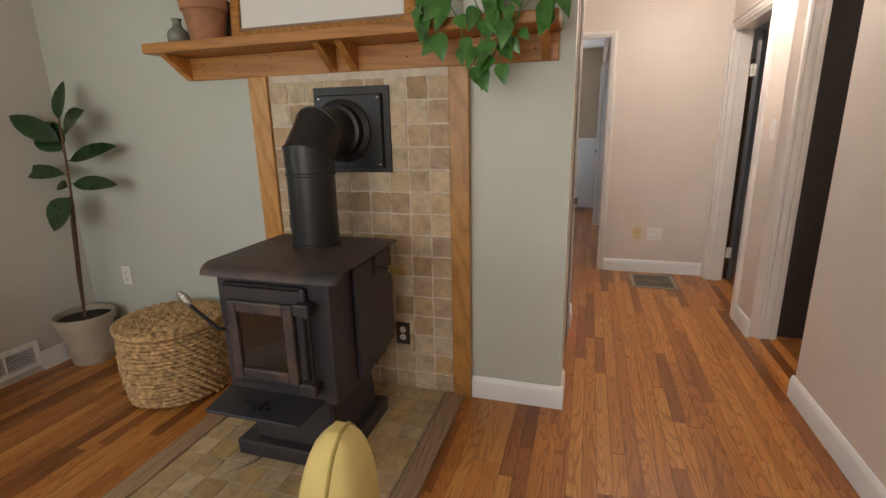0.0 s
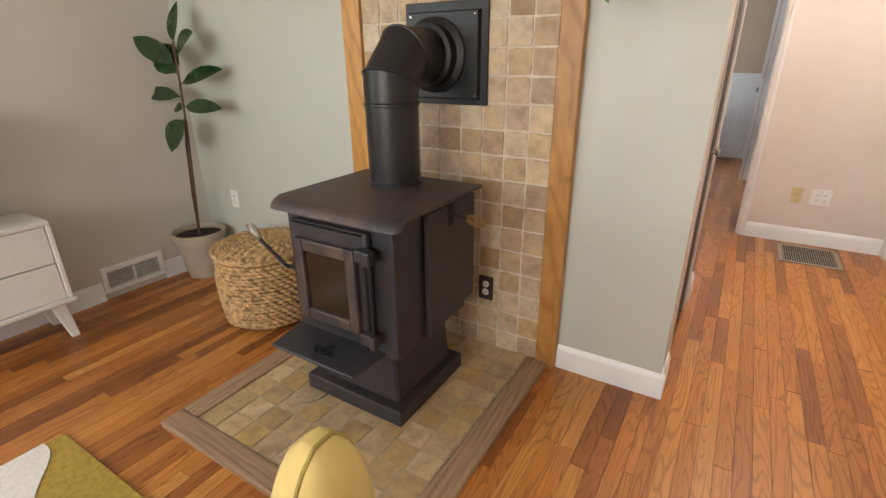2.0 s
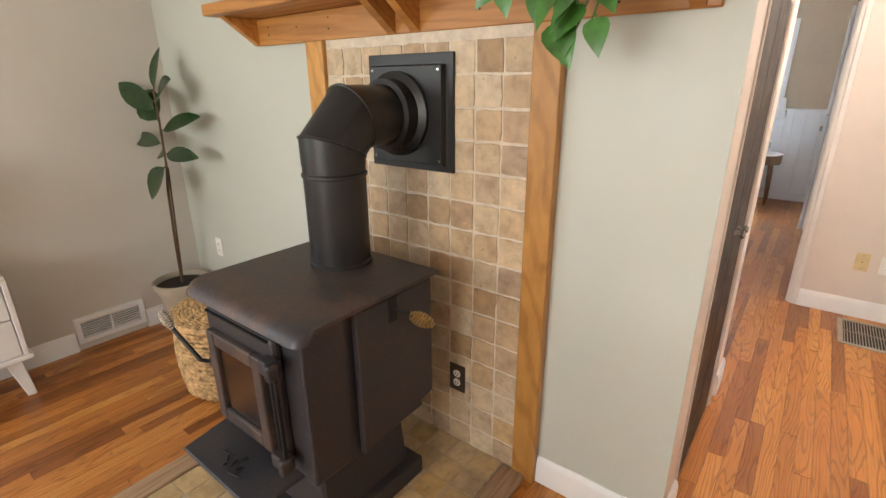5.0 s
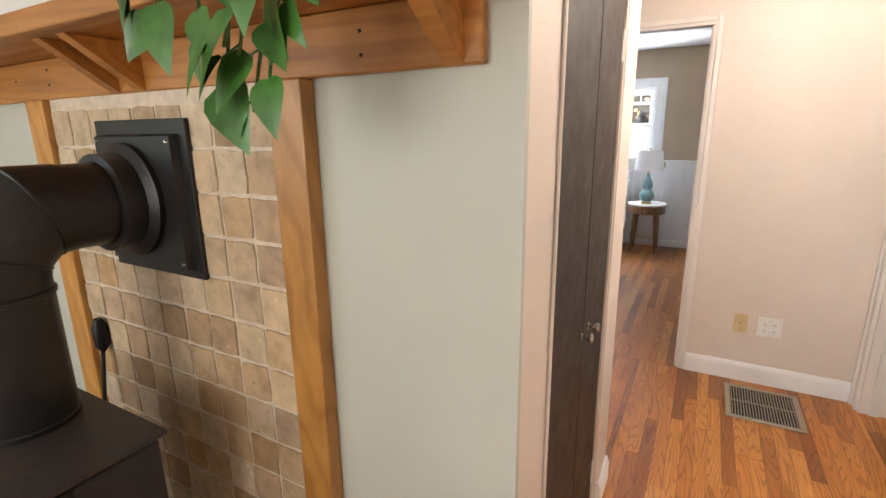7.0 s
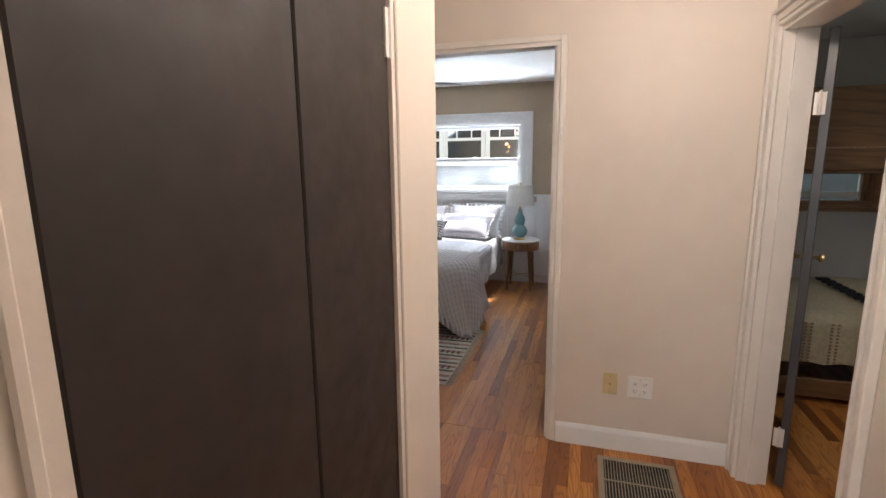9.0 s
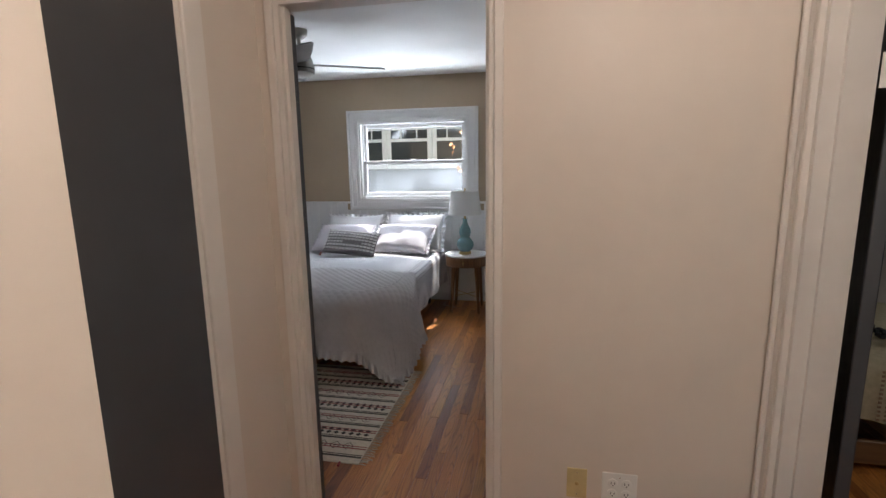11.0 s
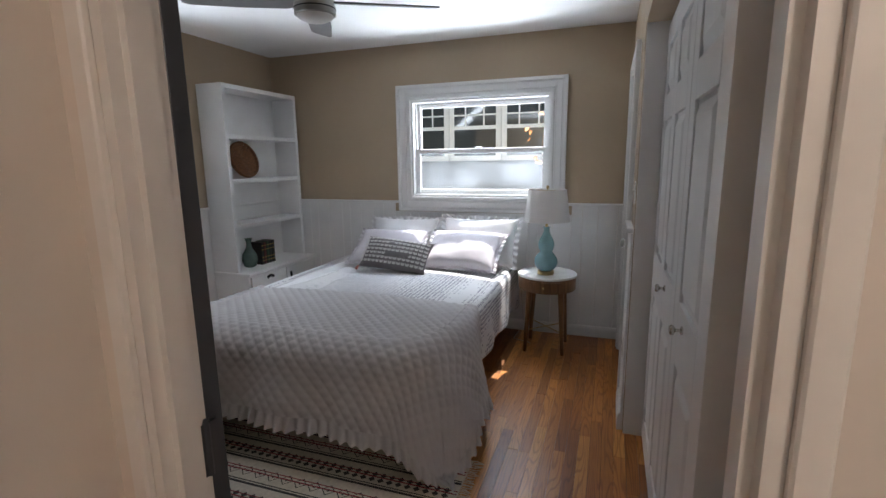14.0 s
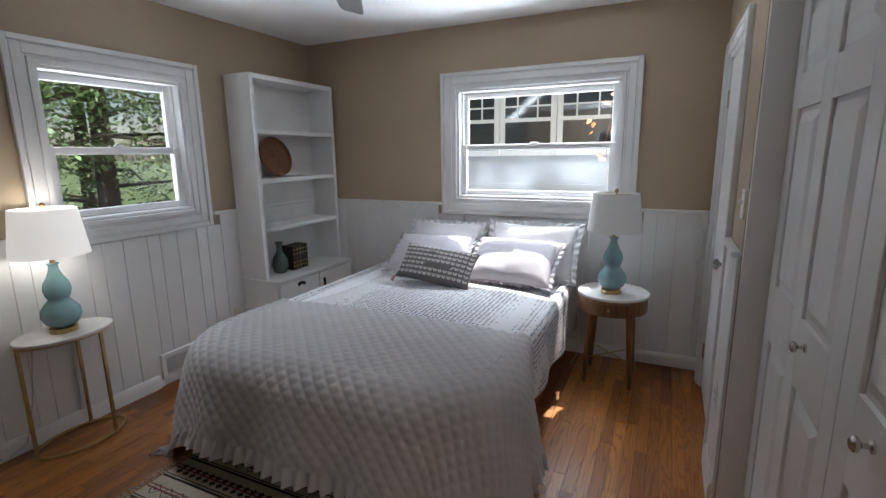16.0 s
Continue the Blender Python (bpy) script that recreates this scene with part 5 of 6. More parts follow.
def drape(u, v, a, foot, top):
    """Where a point of a flat cloth comes to lie over the mattress (u across, v towards the foot)."""
    sg = 1 if u > 0 else -1
    # the foot's corners are rounded in plan
    R = 0.28
    pu, pv = abs(u) - (a - R), v - (foot - R)
    if pu > 0 and pv > 0:
        q = math.hypot(pu, pv)
        d = max(0.0, q - R)
        du, dv = d * pu / q, d * pv / q
        bx, by = (a - R) + pu / q * min(q, R), (foot - R) + pv / q * min(q, R)
    else:
        du, dv = max(0.0, abs(u) - a), max(0.0, v - foot)
        d = max(du, dv)
        bx, by = min(abs(u), a), min(v, foot)
    # tight at the head, loose and flaring towards the foot
    k = min(1.0, max(0.0, (v - 1.30) / 0.45))
    r, lean = 0.07 + 0.09 * k, radians(86 - 11 * k)
    x, y, z = bx * sg, by, top
    if d > 0:
        th = min(d / r, lean)
        fall = r * (1 - math.cos(th)) + max(0, d - r * lean) * math.sin(lean)
        out = r * math.sin(th) + max(0, d - r * lean) * math.cos(lean)
        tot = math.hypot(du, dv)
        tot = max(tot, 1e-9)
        x += sg * out * du / tot
        y += out * dv / tot
        wave = 0.016 * min(1, d / 0.4) ** 2
        ph = (v * 13 if du > dv else u * 14)
        x += sg * wave * math.sin(ph) * (du / tot)
        y += wave * math.sin(ph + 1) * (dv / tot)
        z = top - fall
        # what would reach below the floor lies spread on it
        spare = max(0.0, 0.03 - z) * 0.6
        x += sg * spare * du / tot
        y += spare * dv / tot
    else:
        z += 0.012 * math.sin(u * 3.1 + 1) * math.sin(v * 2.3) - 0.018 * (abs(u) / a) ** 4
    return x, y, max(z, 0.02)


def coverlet(name, v0, v1, half, lift, material, pitch, depth, step, label, ruffle=True, parent=None):
    cx, a = (BX0 + BX1) / 2, (BX1 - BX0) / 2
    foot = BY1 - BY0
    nu, nv = int(2 * half / step), int((v1 - v0) / step)
    bm = bmesh.new()
    grid = []

    def spot(u, v, h=0.0):
        x, y, z = drape(u, v, a, foot, BZ + lift + h)
        return Vector((cx + x, BY1 - y, z))
    for j in range(nv + 1):
        v = v0 + (v1 - v0) * j / nv
        row = []
        for i in range(nu + 1):
            u = -half + 2 * half * i / nu
            p, q = (u + v) / max(pitch, 1e-6), (u - v) / max(pitch, 1e-6)
            h = depth * min(abs(math.sin(math.pi * p)), abs(math.sin(math.pi * q))) ** 0.55 if pitch else 0.0
            P = spot(u, v)
            if h:
                e = 0.01
                n = (spot(u + e, v) - spot(u - e, v)).cross(spot(u, v - e) - spot(u, v + e))
                if n.length > 1e-9:
                    P += n.normalized() * h
            row.append(bm.verts.new(P))
        grid.append(row)
    for j in range(nv):
        for i in range(nu):
            bm.faces.new((grid[j][i], grid[j + 1][i], grid[j + 1][i + 1], grid[j][i + 1]))
    edge = [grid[j][0].co.copy() for j in range(0, nv + 1)] + [grid[nv][i].co.copy() for i in range(1, nu + 1)] + [grid[j][nu].co.copy() for j in range(nv - 1, -1, -1)]
    t = thing(name, (0, 0, 0), label, "bedding")
    part("cloth", bm, M[material], t, smooth=True)
    if ruffle:
        rb = bmesh.new()
        prev = None
        k = 0
        c = Vector((cx, (BY0 + BY1) / 2, 0))
        s = 0.0
        for p0, p1 in zip(edge, edge[1:]):
            for f in (0.0, 0.5):
                p = p0.lerp(p1, f)
                s += (p1 - p0).length * 0.5
                o = (p - c)
                o.z = 0
                o.normalize()
                w = 0.016 * math.sin(s * 105) + 0.006 * math.sin(s * 41)
                a0 = rb.verts.new(p)
                a1 = rb.verts.new(p + o * (0.012 + w * 0.6) + Vector((0, 0, -0.032)))
                a2 = rb.verts.new(p + o * (0.022 + w) + Vector((0, 0, max(-0.066, -p.z + 0.012))))
                if prev:
                    rb.faces.new((prev[0], a0, a1, prev[1]))
                    rb.faces.new((prev[1], a1, a2, prev[2]))
                prev = (a0, a1, a2)
        part("ruffle", rb, M[material], t, "gathered ruffle hem", smooth=True)
    return t


def bed():
    b = thing("bed", (0, 0, 0), "double bed with a white mattress on a low dark frame", "bed")
    part("mattress", box((BX0 + 0.01, BY0 + 0.14, 0.33), (BX1 - 0.01, BY1, BZ - 0.01), 0.05, 4), M["white_cloth"], b, smooth=60)
    part("box_spring", box((BX0 + 0.02, BY0 + 0.15, 0.15), (BX1 - 0.02, BY1, 0.33), 0.02, 2), M["white_cloth"], b)
    for x in (BX0 + 0.1, BX1 - 0.1):
        for y in (BY0 + 0.25, BY1 - 0.12):
            part("leg", lathe([(0.02, 0), (0.025, 0.15)], 12, True, Matrix.Translation((x, y, 0))), M["iron"], b)
    return b


bed()
coverlet("bed_sheet", 0.03, 1.36, 0.735 + 0.40, 0.004, "sheet", 0.0, 0.0, 0.03, "white bed sheet with a small grey print, hanging over the mattress", False)
coverlet("coverlet", 1.27, 1.95 + 0.46, 0.735 + 0.50, 0.016, "quilt", 0.070, 0.0085, 0.0088, "pale grey diamond-quilted coverlet with a ruffled hem on the bed")


def pillow_mesh(w, h, t, seed, n=26, ruffle=0.0):
    rng = random.Random(seed)
    bm = bmesh.new()
    sides = []
    for sgn in (1, -1):
        grid = []
        for j in range(n + 1):
            row = []
            for i in range(n + 1):
                u, v = -1 + 2 * i / n, -1 + 2 * j / n
                e = max(0.0, (1 - abs(u) ** 2.6) * (1 - abs(v) ** 2.6)) ** 0.45
                pinch = 1 - 0.07 * (1 - abs(v) ** 2) * abs(u) ** 2
                pz = 1 - 0.09 * (1 - abs(u) ** 2) * abs(v) ** 2
                nz = 0.012 * noise.noise(Vector((u * 2.2 + seed, v * 2.2, 0.3)))
                row.append(bm.verts.new((u * w / 2 * pinch, sgn * (t / 2 * e + nz * e), v * h / 2 * pz)))
            grid.append(row)
        sides.append(grid)
        for j in range(n):
            for i in range(n):
                q = (grid[j][i], grid[j][i + 1], grid[j + 1][i + 1], grid[j + 1][i])
                bm.faces.new(q if sgn < 0 else q[::-1])
    bmesh.ops.remove_doubles(bm, verts=bm.verts, dist=0.0008)
    rim = []
    for i in range(n + 1):
        rim.append((-1 + 2 * i / n, -1))
    rim += [(1, -1 + 2 * j / n) for j in range(1, n + 1)] + [(1 - 2 * i / n, 1) for i in range(1, n + 1)] + [(-1, 1 - 2 * j / n) for j in range(1, n + 1)]
    pts = []
    for u, v in rim:
        pts.append(Vector((u * w / 2 * (1 - 0.07 * (1 - v * v) * u * u), 0, v * h / 2 * (1 - 0.09 * (1 - u * u) * v * v))))
    return bm, pts


def pillow(name, at, rx, rz, w, h, t, material, label, seed, ruffle=0.0):
    p = thing(name, at, label, "pillow")
    p.matrix_basis = pose(*at, rx, 0, rz)
    bm, pts = pillow_mesh(w, h, t, seed)
    part("cushion", bm, M[material], p, smooth=True)
    if ruffle:
        rb = bmesh.new()
        prev, s = None, 0.0
        for a, b in zip(pts, pts[1:] + pts[:1]):
            for f in (0, 0.25, 0.5, 0.75):
                q = a.lerp(b, f)
                s += (b - a).length / 4
                o = q.normalized()
                k = 0.008 * math.sin(s * 120) + 0.004 * math.sin(s * 47)
                v0, v1 = rb.verts.new(q * 0.985), rb.verts.new(q + o * ruffle + Vector((0, k, 0)))
                if prev:
                    rb.faces.new((prev[0], v0, v1, prev[1]))
                prev = (v0, v1)
        part("ruffle", rb, M[material], p, smooth=True)
    return p


pillow("pillow", (-1.69, 7.70, 0.745), -57, 3, 0.62, 0.42, 0.15, "pillow", "lilac-grey ruffled pillow sham leaning on the wainscot", 1, 0.028)
pillow("pillow", (-1.03, 7.68, 0.75), -58, -4, 0.64, 0.44, 0.16, "pillow", "lilac-grey ruffled pillow sham leaning on the wainscot", 2, 0.028)
pillow("pillow", (-0.95, 7.86, 0.80), -30, -3, 0.66, 0.42, 0.10, "white_cloth", "white ruffled pillow behind the grey sham", 3, 0.04)
pillow("pillow", (-1.64, 7.87, 0.79), -30, 2, 0.62, 0.40, 0.09, "white_cloth", "white ruffled pillow behind the grey sham", 6, 0.03)


def lumbar():
    p = thing("lumbar_pillow", (-1.50, 7.47, 0.735), "taupe lumbar pillow with a pale leaf print on the bed", "pillow")
    p.matrix_basis = pose(-1.50, 7.42, 0.735, -40, 4, -3)
    w, h, t = 0.58, 0.28, 0.14
    bm, pts = pillow_mesh(w, h, t, 9)
    part("cushion", bm, M["lumbar"], p, smooth=True)
    lb = bmesh.new()

    def on(x, z):
        u, v = x / (w / 2), z / (h / 2)
        e = max(0.0, (1 - abs(u) ** 2.6) * (1 - abs(v) ** 2.6)) ** 0.45
        return Vector((x, -(t / 2 * e) - 0.004, z))
    cols = 15
    for c in range(cols):
        x = -w / 2 + 0.03 + c * (w - 0.06) / (cols - 1)
        for r in range(7):
            z = -h / 2 + 0.03 + r * 0.034
            for sg in (-1, 1):
                a, b = (x, z), (x + sg * 0.015, z + 0.024)
                m1, m2 = (x + sg * 0.014, z + 0.006), (x + sg * 0.002, z + 0.02)
                if abs(b[0]) > w / 2 - 0.012 or z + 0.024 > h / 2 - 0.012:
                    continue
                lb.faces.new([lb.verts.new(on(*q)) for q in (a, m1, b, m2)])
    part("leaf_print", lb, M["print"], p)
    for k, q in ((0, pts[0]), (1, pts[26])):
        part("tassel", tube([q, q + Vector((0, -0.01, -0.035))], 0.008, 8, None, 0.012), M["coral"], p)
    return p


lumbar()


# ---------------------------------------------------------------- bedside
def gourd_lamp(at, turn, lit, label):
    l = thing("table_lamp", at, label, "lamp", "celadon lamps", turn=turn)
    part("foot", lathe([(0.062, 0), (0.062, 0.024), (0.05, 0.028)], 36), M["brass"], l, "brass foot", smooth=30)
    part("body", lathe([(0.045, 0.027), (0.072, 0.05), (0.088, 0.085), (0.084, 0.12), (0.060, 0.155), (0.044, 0.172), (0.054, 0.195), (0.061, 0.225), (0.054, 0.26), (0.034, 0.295), (0.022, 0.33), (0.021, 0.352), (0.03, 0.362)], 40), M["celadon"], l, smooth=70)
    part("neck", lathe([(0.011, 0.36), (0.011, 0.44)], 14), M["brass"], l)
    part("socket", lathe([(0.018, 0.40), (0.018, 0.46)], 14), M["brass"], l)
    part("shade", lathe([(0.168, 0.405), (0.138, 0.64), (0.136, 0.64), (0.166, 0.405)], 48, False), M["shade_lit" if lit else "shade_off"], l, "glowing white drum shade" if lit else "white drum shade", smooth=50)
    part("harp", tube(arc((0, 0, 0.53), 0.055, -40, 220, 16, "xz") + [(0, 0, 0.64)], 0.0025, 6), M["brass"], l)
    part("spider", tube([(-0.136, 0, 0.632), (0.136, 0, 0.632)], 0.002, 6), M["brass"], l)
    part("finial", lathe([(0.004, 0.64), (0.009, 0.648), (0.012, 0.657), (0.006, 0.67)], 14), M["brass"], l, smooth=60)
    return l


def nightstand():
    s = thing("nightstand", (-0.352, 7.70, 0), "round walnut nightstand with a white marble top and drawer", "nightstand")
    part("marble_top", lathe([(0.215, 0.585), (0.223, 0.588), (0.223, 0.600), (0.219, 0.604)], 48), M["marble"], s, "white marble top", smooth=40)
    part("apron", lathe([(0.212, 0.485), (0.216, 0.49), (0.216, 0.58), (0.212, 0.585)], 48), M["walnut"], s, smooth=40)
    dr = bmesh.new()
    n = 14
    for i in range(n):
        a0, a1 = radians(-125 + 70 * i / n), radians(-125 + 70 * (i + 1) / n)
        vs = [(0.219 * math.cos(a), 0.219 * math.sin(a), z) for a, z in ((a0, 0.497), (a1, 0.497), (a1, 0.573), (a0, 0.573))]
        dr.faces.new([dr.verts.new(v) for v in vs])
    bmesh.ops.remove_doubles(dr, verts=dr.verts, dist=1e-4)
    bmesh.ops.solidify(dr, geom=dr.faces[:], thickness=-0.006)
    d = part("drawer", dr, M["walnut"], s)
    part("pull", lathe([(0.006, 0), (0.009, 0.01), (0.005, 0.014)], 12, True, pose(0, -0.222, 0.535, 90)), M["brass"], d)
    for a in (45, 135, 225, 315):
        c, q = math.cos(radians(a)), math.sin(radians(a))
        part("leg", tube([(0.20 * c, 0.20 * q, 0), (0.165 * c, 0.165 * q, 0.49)], 0.013, 12, None, 0.024), M["walnut"], s)
    for a in (45, 135):
        c, q = math.cos(radians(a)), math.sin(radians(a))
        part("stretcher", tube([(0.19 * c, 0.19 * q, 0.17), (-0.19 * c, -0.19 * q, 0.17)], 0.004, 8), M["brass"], s)
    return s


nightstand()
gourd_lamp((-0.36, 7.655, 0.6045), 0, False, "celadon double-gourd table lamp with white shade, switched off")


def c_table():
    s = thing("side_table", (-2.885, 5.80, 0), "oval marble-topped side table on a brushed brass frame", "side table")
    part("marble_top", lathe([(0.19, 0.602), (0.20, 0.605), (0.20, 0.616), (0.196, 0.62)], 48, True, Matrix.Diagonal((0.80, 1.12, 1, 1))), M["marble"], s, "white marble top", smooth=40)
    part("top_ring", tube([(0.135 * math.cos(a), 0.212 * math.sin(a), 0.596) for a in [2 * math.pi * k / 48 for k in range(49)]], 0.007, 8), M["brass"], s)
    part("base_ring", tube([(0.135 * math.cos(a), 0.212 * math.sin(a), 0.009) for a in [2 * math.pi * k / 48 for k in range(49)]], 0.009, 8), M["brass"], s)
    for a in (30, 150, 270):
        x, y = 0.135 * math.cos(radians(a)), 0.212 * math.sin(radians(a))
        part("leg", box((x - 0.008, y - 0.008, 0.012), (x + 0.008, y + 0.008, 0.596), 0.002), M["brass"], s)
    return s


c_table()
gourd_lamp((-2.885, 5.80, 0.6205), 40, True, "celadon double-gourd table lamp with white shade, switched on")
_bulb = bpy.data.lights.new("lamp_bulb", "POINT")
_bulb.energy, _bulb.color, _bulb.shadow_soft_size = 1.4, (1.0, 0.96, 0.91), 0.03
_lb = new("lamp_bulb", _bulb)
_lb.location = (-2.885, 5.80, 1.16)
_cd = thing("lamp_cord", (0, 0, 0), "thin pale lamp cord hanging behind the side table", "cord")
part("cord", tube([(-2.945, 5.75, 0.625), (-3.0, 5.70, 0.56), (-3.01, 5.66, 0.25), (-2.99, 5.60, 0.06), (-3.0, 5.50, 0.012), (-3.015, 5.38, 0.2)], 0.003, 6), M["cord"], _cd)
_cd = thing("lamp_cord", (0, 0, 0), "thin pale lamp cord behind the nightstand", "cord")
part("cord", tube([(-0.42, 7.73, 0.61), (-0.58, 7.86, 0.55), (-0.60, 7.95, 0.45), (-0.56, 7.9, 0.1), (-0.62, 7.78, 0.01), (-0.48, 7.72, 0.008)], 0.003, 6), M["cord"], _cd)


def bookcase():
    b = thing("bookcase", (0, 0, 0), "built-in white bookcase with open shelves over cabinets", "bookcase", kind="")
    x0, x1, y0, y1, z0, z1 = -3.03, -2.78, 7.10, 8.02, 0.575, 2.08
    t = 0.035
    part("side", box((x0, y0, z0), (x1, y0 + t, z1), 0.002), M["white"], b)
    part("side", box((x0, y1 - t, z0), (x1, y1, z1), 0.002), M["white"], b)
    part("top", box((x0, y0 + t, z1 - t), (x1 - 0.001, y1 - t, z1), 0.002), M["white"], b)
    part("back", box((x0, y0 + t, z0), (x0 + 0.012, y1 - t, z1 - t)), M["white"], b)
    for z in (0.965, 1.335, 1.69):
        part("shelf", box((x0 + 0.012, y0 + t, z - 0.03), (x1 - 0.002, y1 - t, z), 0.002), M["white"], b)
    part("counter", box((x0, y0 - 0.015, 0.55), (-2.655, y1, 0.5745), 0.004), M["white"], b)
    part("cabinet_body", box((x0, y0, 0.0), (-2.68, y1, 0.55), 0.002), M["white"], b)
    for k, (ya, yb) in enumerate(((7.115, 7.555), (7.565, 8.005))):
        d = part("cabinet_door", box((-2.679, ya, 0.06), (-2.66, yb, 0.54), 0.003), M["white"], b)
        pts = [(-2.66, 0, 0)]
        if k == 0:
            bm = tube([(-2.659, 7.30 + 0.075 * s, 0.50 + 0.012 * math.sin(math.pi * s)) for s in [i / 8 for i in range(9)]], 0.013, 8)
        else:
            bm = tube([(-2.659, 7.615 + 0.006 * math.sin(math.pi * s), 0.40 + 0.085 * s) for s in [i / 8 for i in range(9)]], 0.013, 8)
        part("handle", bm, M["iron"], d, "dark cup handle")
    return b


bookcase()
_bk = thing("woven_tray", (-2.955, 7.46, 1.505), "round brown rattan tray standing on the shelf", "tray")
_bk.matrix_basis = pose(-2.955, 7.46, 1.492, 0, 74, 0)
_b = bmesh.new()
for _i in range(13):
    _rr = 0.012 + _i * 0.0108
    tube([(_rr * math.cos(a), _rr * math.sin(a), 0.002 + 0.002 * math.sin(22 * a + _i * 1.57)) for a in [2 * math.pi * k / 60 for k in range(61)]], 0.0058, 5, _b)
part("weave", _b, M["rattan"], _bk, smooth=True)
part("backing", lathe([(0.15, -0.004), (0.15, 0.0)], 40), M["rattan"], _bk)
_b = bmesh.new()
for _z in (0.006, 0.016, 0.026):
    tube([(0.153 * math.cos(a), 0.153 * math.sin(a), _z + 0.002 * math.sin(24 * a)) for a in [2 * math.pi * k / 80 for k in range(81)]], 0.007, 6, _b)
part("rim", _b, M["rattan"], _bk, smooth=True)
_v = thing("vase", (-2.86, 7.335, 0.5752), "slender grey-green glazed vase on the bookcase counter", "vase")
part("body", lathe([(0.035, 0), (0.052, 0.012), (0.066, 0.06), (0.058, 0.115), (0.028, 0.165), (0.019, 0.205), (0.024, 0.235), (0.033, 0.25), (0.026, 0.248), (0.014, 0.2)], 32, False), M["celadon_grey"], _v, smooth=60)
for _i, (_mat, _t, _h) in enumerate((("book_black", 0.032, 0.20), ("book_red", 0.03, 0.195), ("book_green", 0.034, 0.2), ("book_black", 0.03, 0.198), ("book_black", 0.034, 0.2))):
    _y = 7.43 + _i * 0.036
    _bo = thing("book", (-2.87, _y, 0.5752), "old cloth-bound book with gilt bands, standing upright", "book", "books on the bookcase")
    part("cover", box((-0.06, 0, 0), (0.06, _t, _h), 0.003), M[_mat], _bo)
    for _z in (0.03, 0.06, 0.13, 0.165):
        part("gilt_band", box((0.0595, 0.004, _z), (0.061, _t - 0.004, _z + 0.007)), M["gilt"], _bo)


def ceiling_fan():
    f = thing("ceiling_fan", (-1.30, 6.17, 0), "brushed nickel ceiling fan with silver blades and light", "ceiling fan")
    part("canopy", lathe([(0.035, 2.39), (0.06, 2.41), (0.065, 2.449)], 28), M["fan_metal"], f, smooth=50)
    part("downrod", lathe([(0.013, 2.32), (0.013, 2.40)], 12), M["fan_metal"], f)
    part("motor", lathe([(0.085, 2.155), (0.098, 2.16), (0.098, 2.20), (0.086, 2.25), (0.058, 2.31), (0.03, 2.325)], 36), M["fan_metal"], f, smooth=45)
    part("groove", lathe([(0.099, 2.182), (0.1005, 2.185), (0.099, 2.188)], 36, False), M["iron"], f)
    part("light_bowl", lathe([(0.02, 2.128), (0.055, 2.133), (0.08, 2.145), (0.088, 2.157)], 32), M["mat_board"], f, "frosted light bowl", smooth=60)
    for a in (30, 120, 210, 300):
        bl = bmesh.new()
        vs = []
        for s, wd in ((0.09, 0.045), (0.13, 0.06), (0.35, 0.066), (0.57, 0.06), (0.60, 0.045)):
            vs.append((s, wd))
        out = [(s, -w) for s, w in vs] + [(s, w) for s, w in vs[::-1]]
        bm = prism(out, 0.008, pose(0, 0, 2.215, 0, 0, a) @ pose(0, 0, 0, 14))
        part("blade", bm, M["fan_blade"], f)
    return f


ceiling_fan()


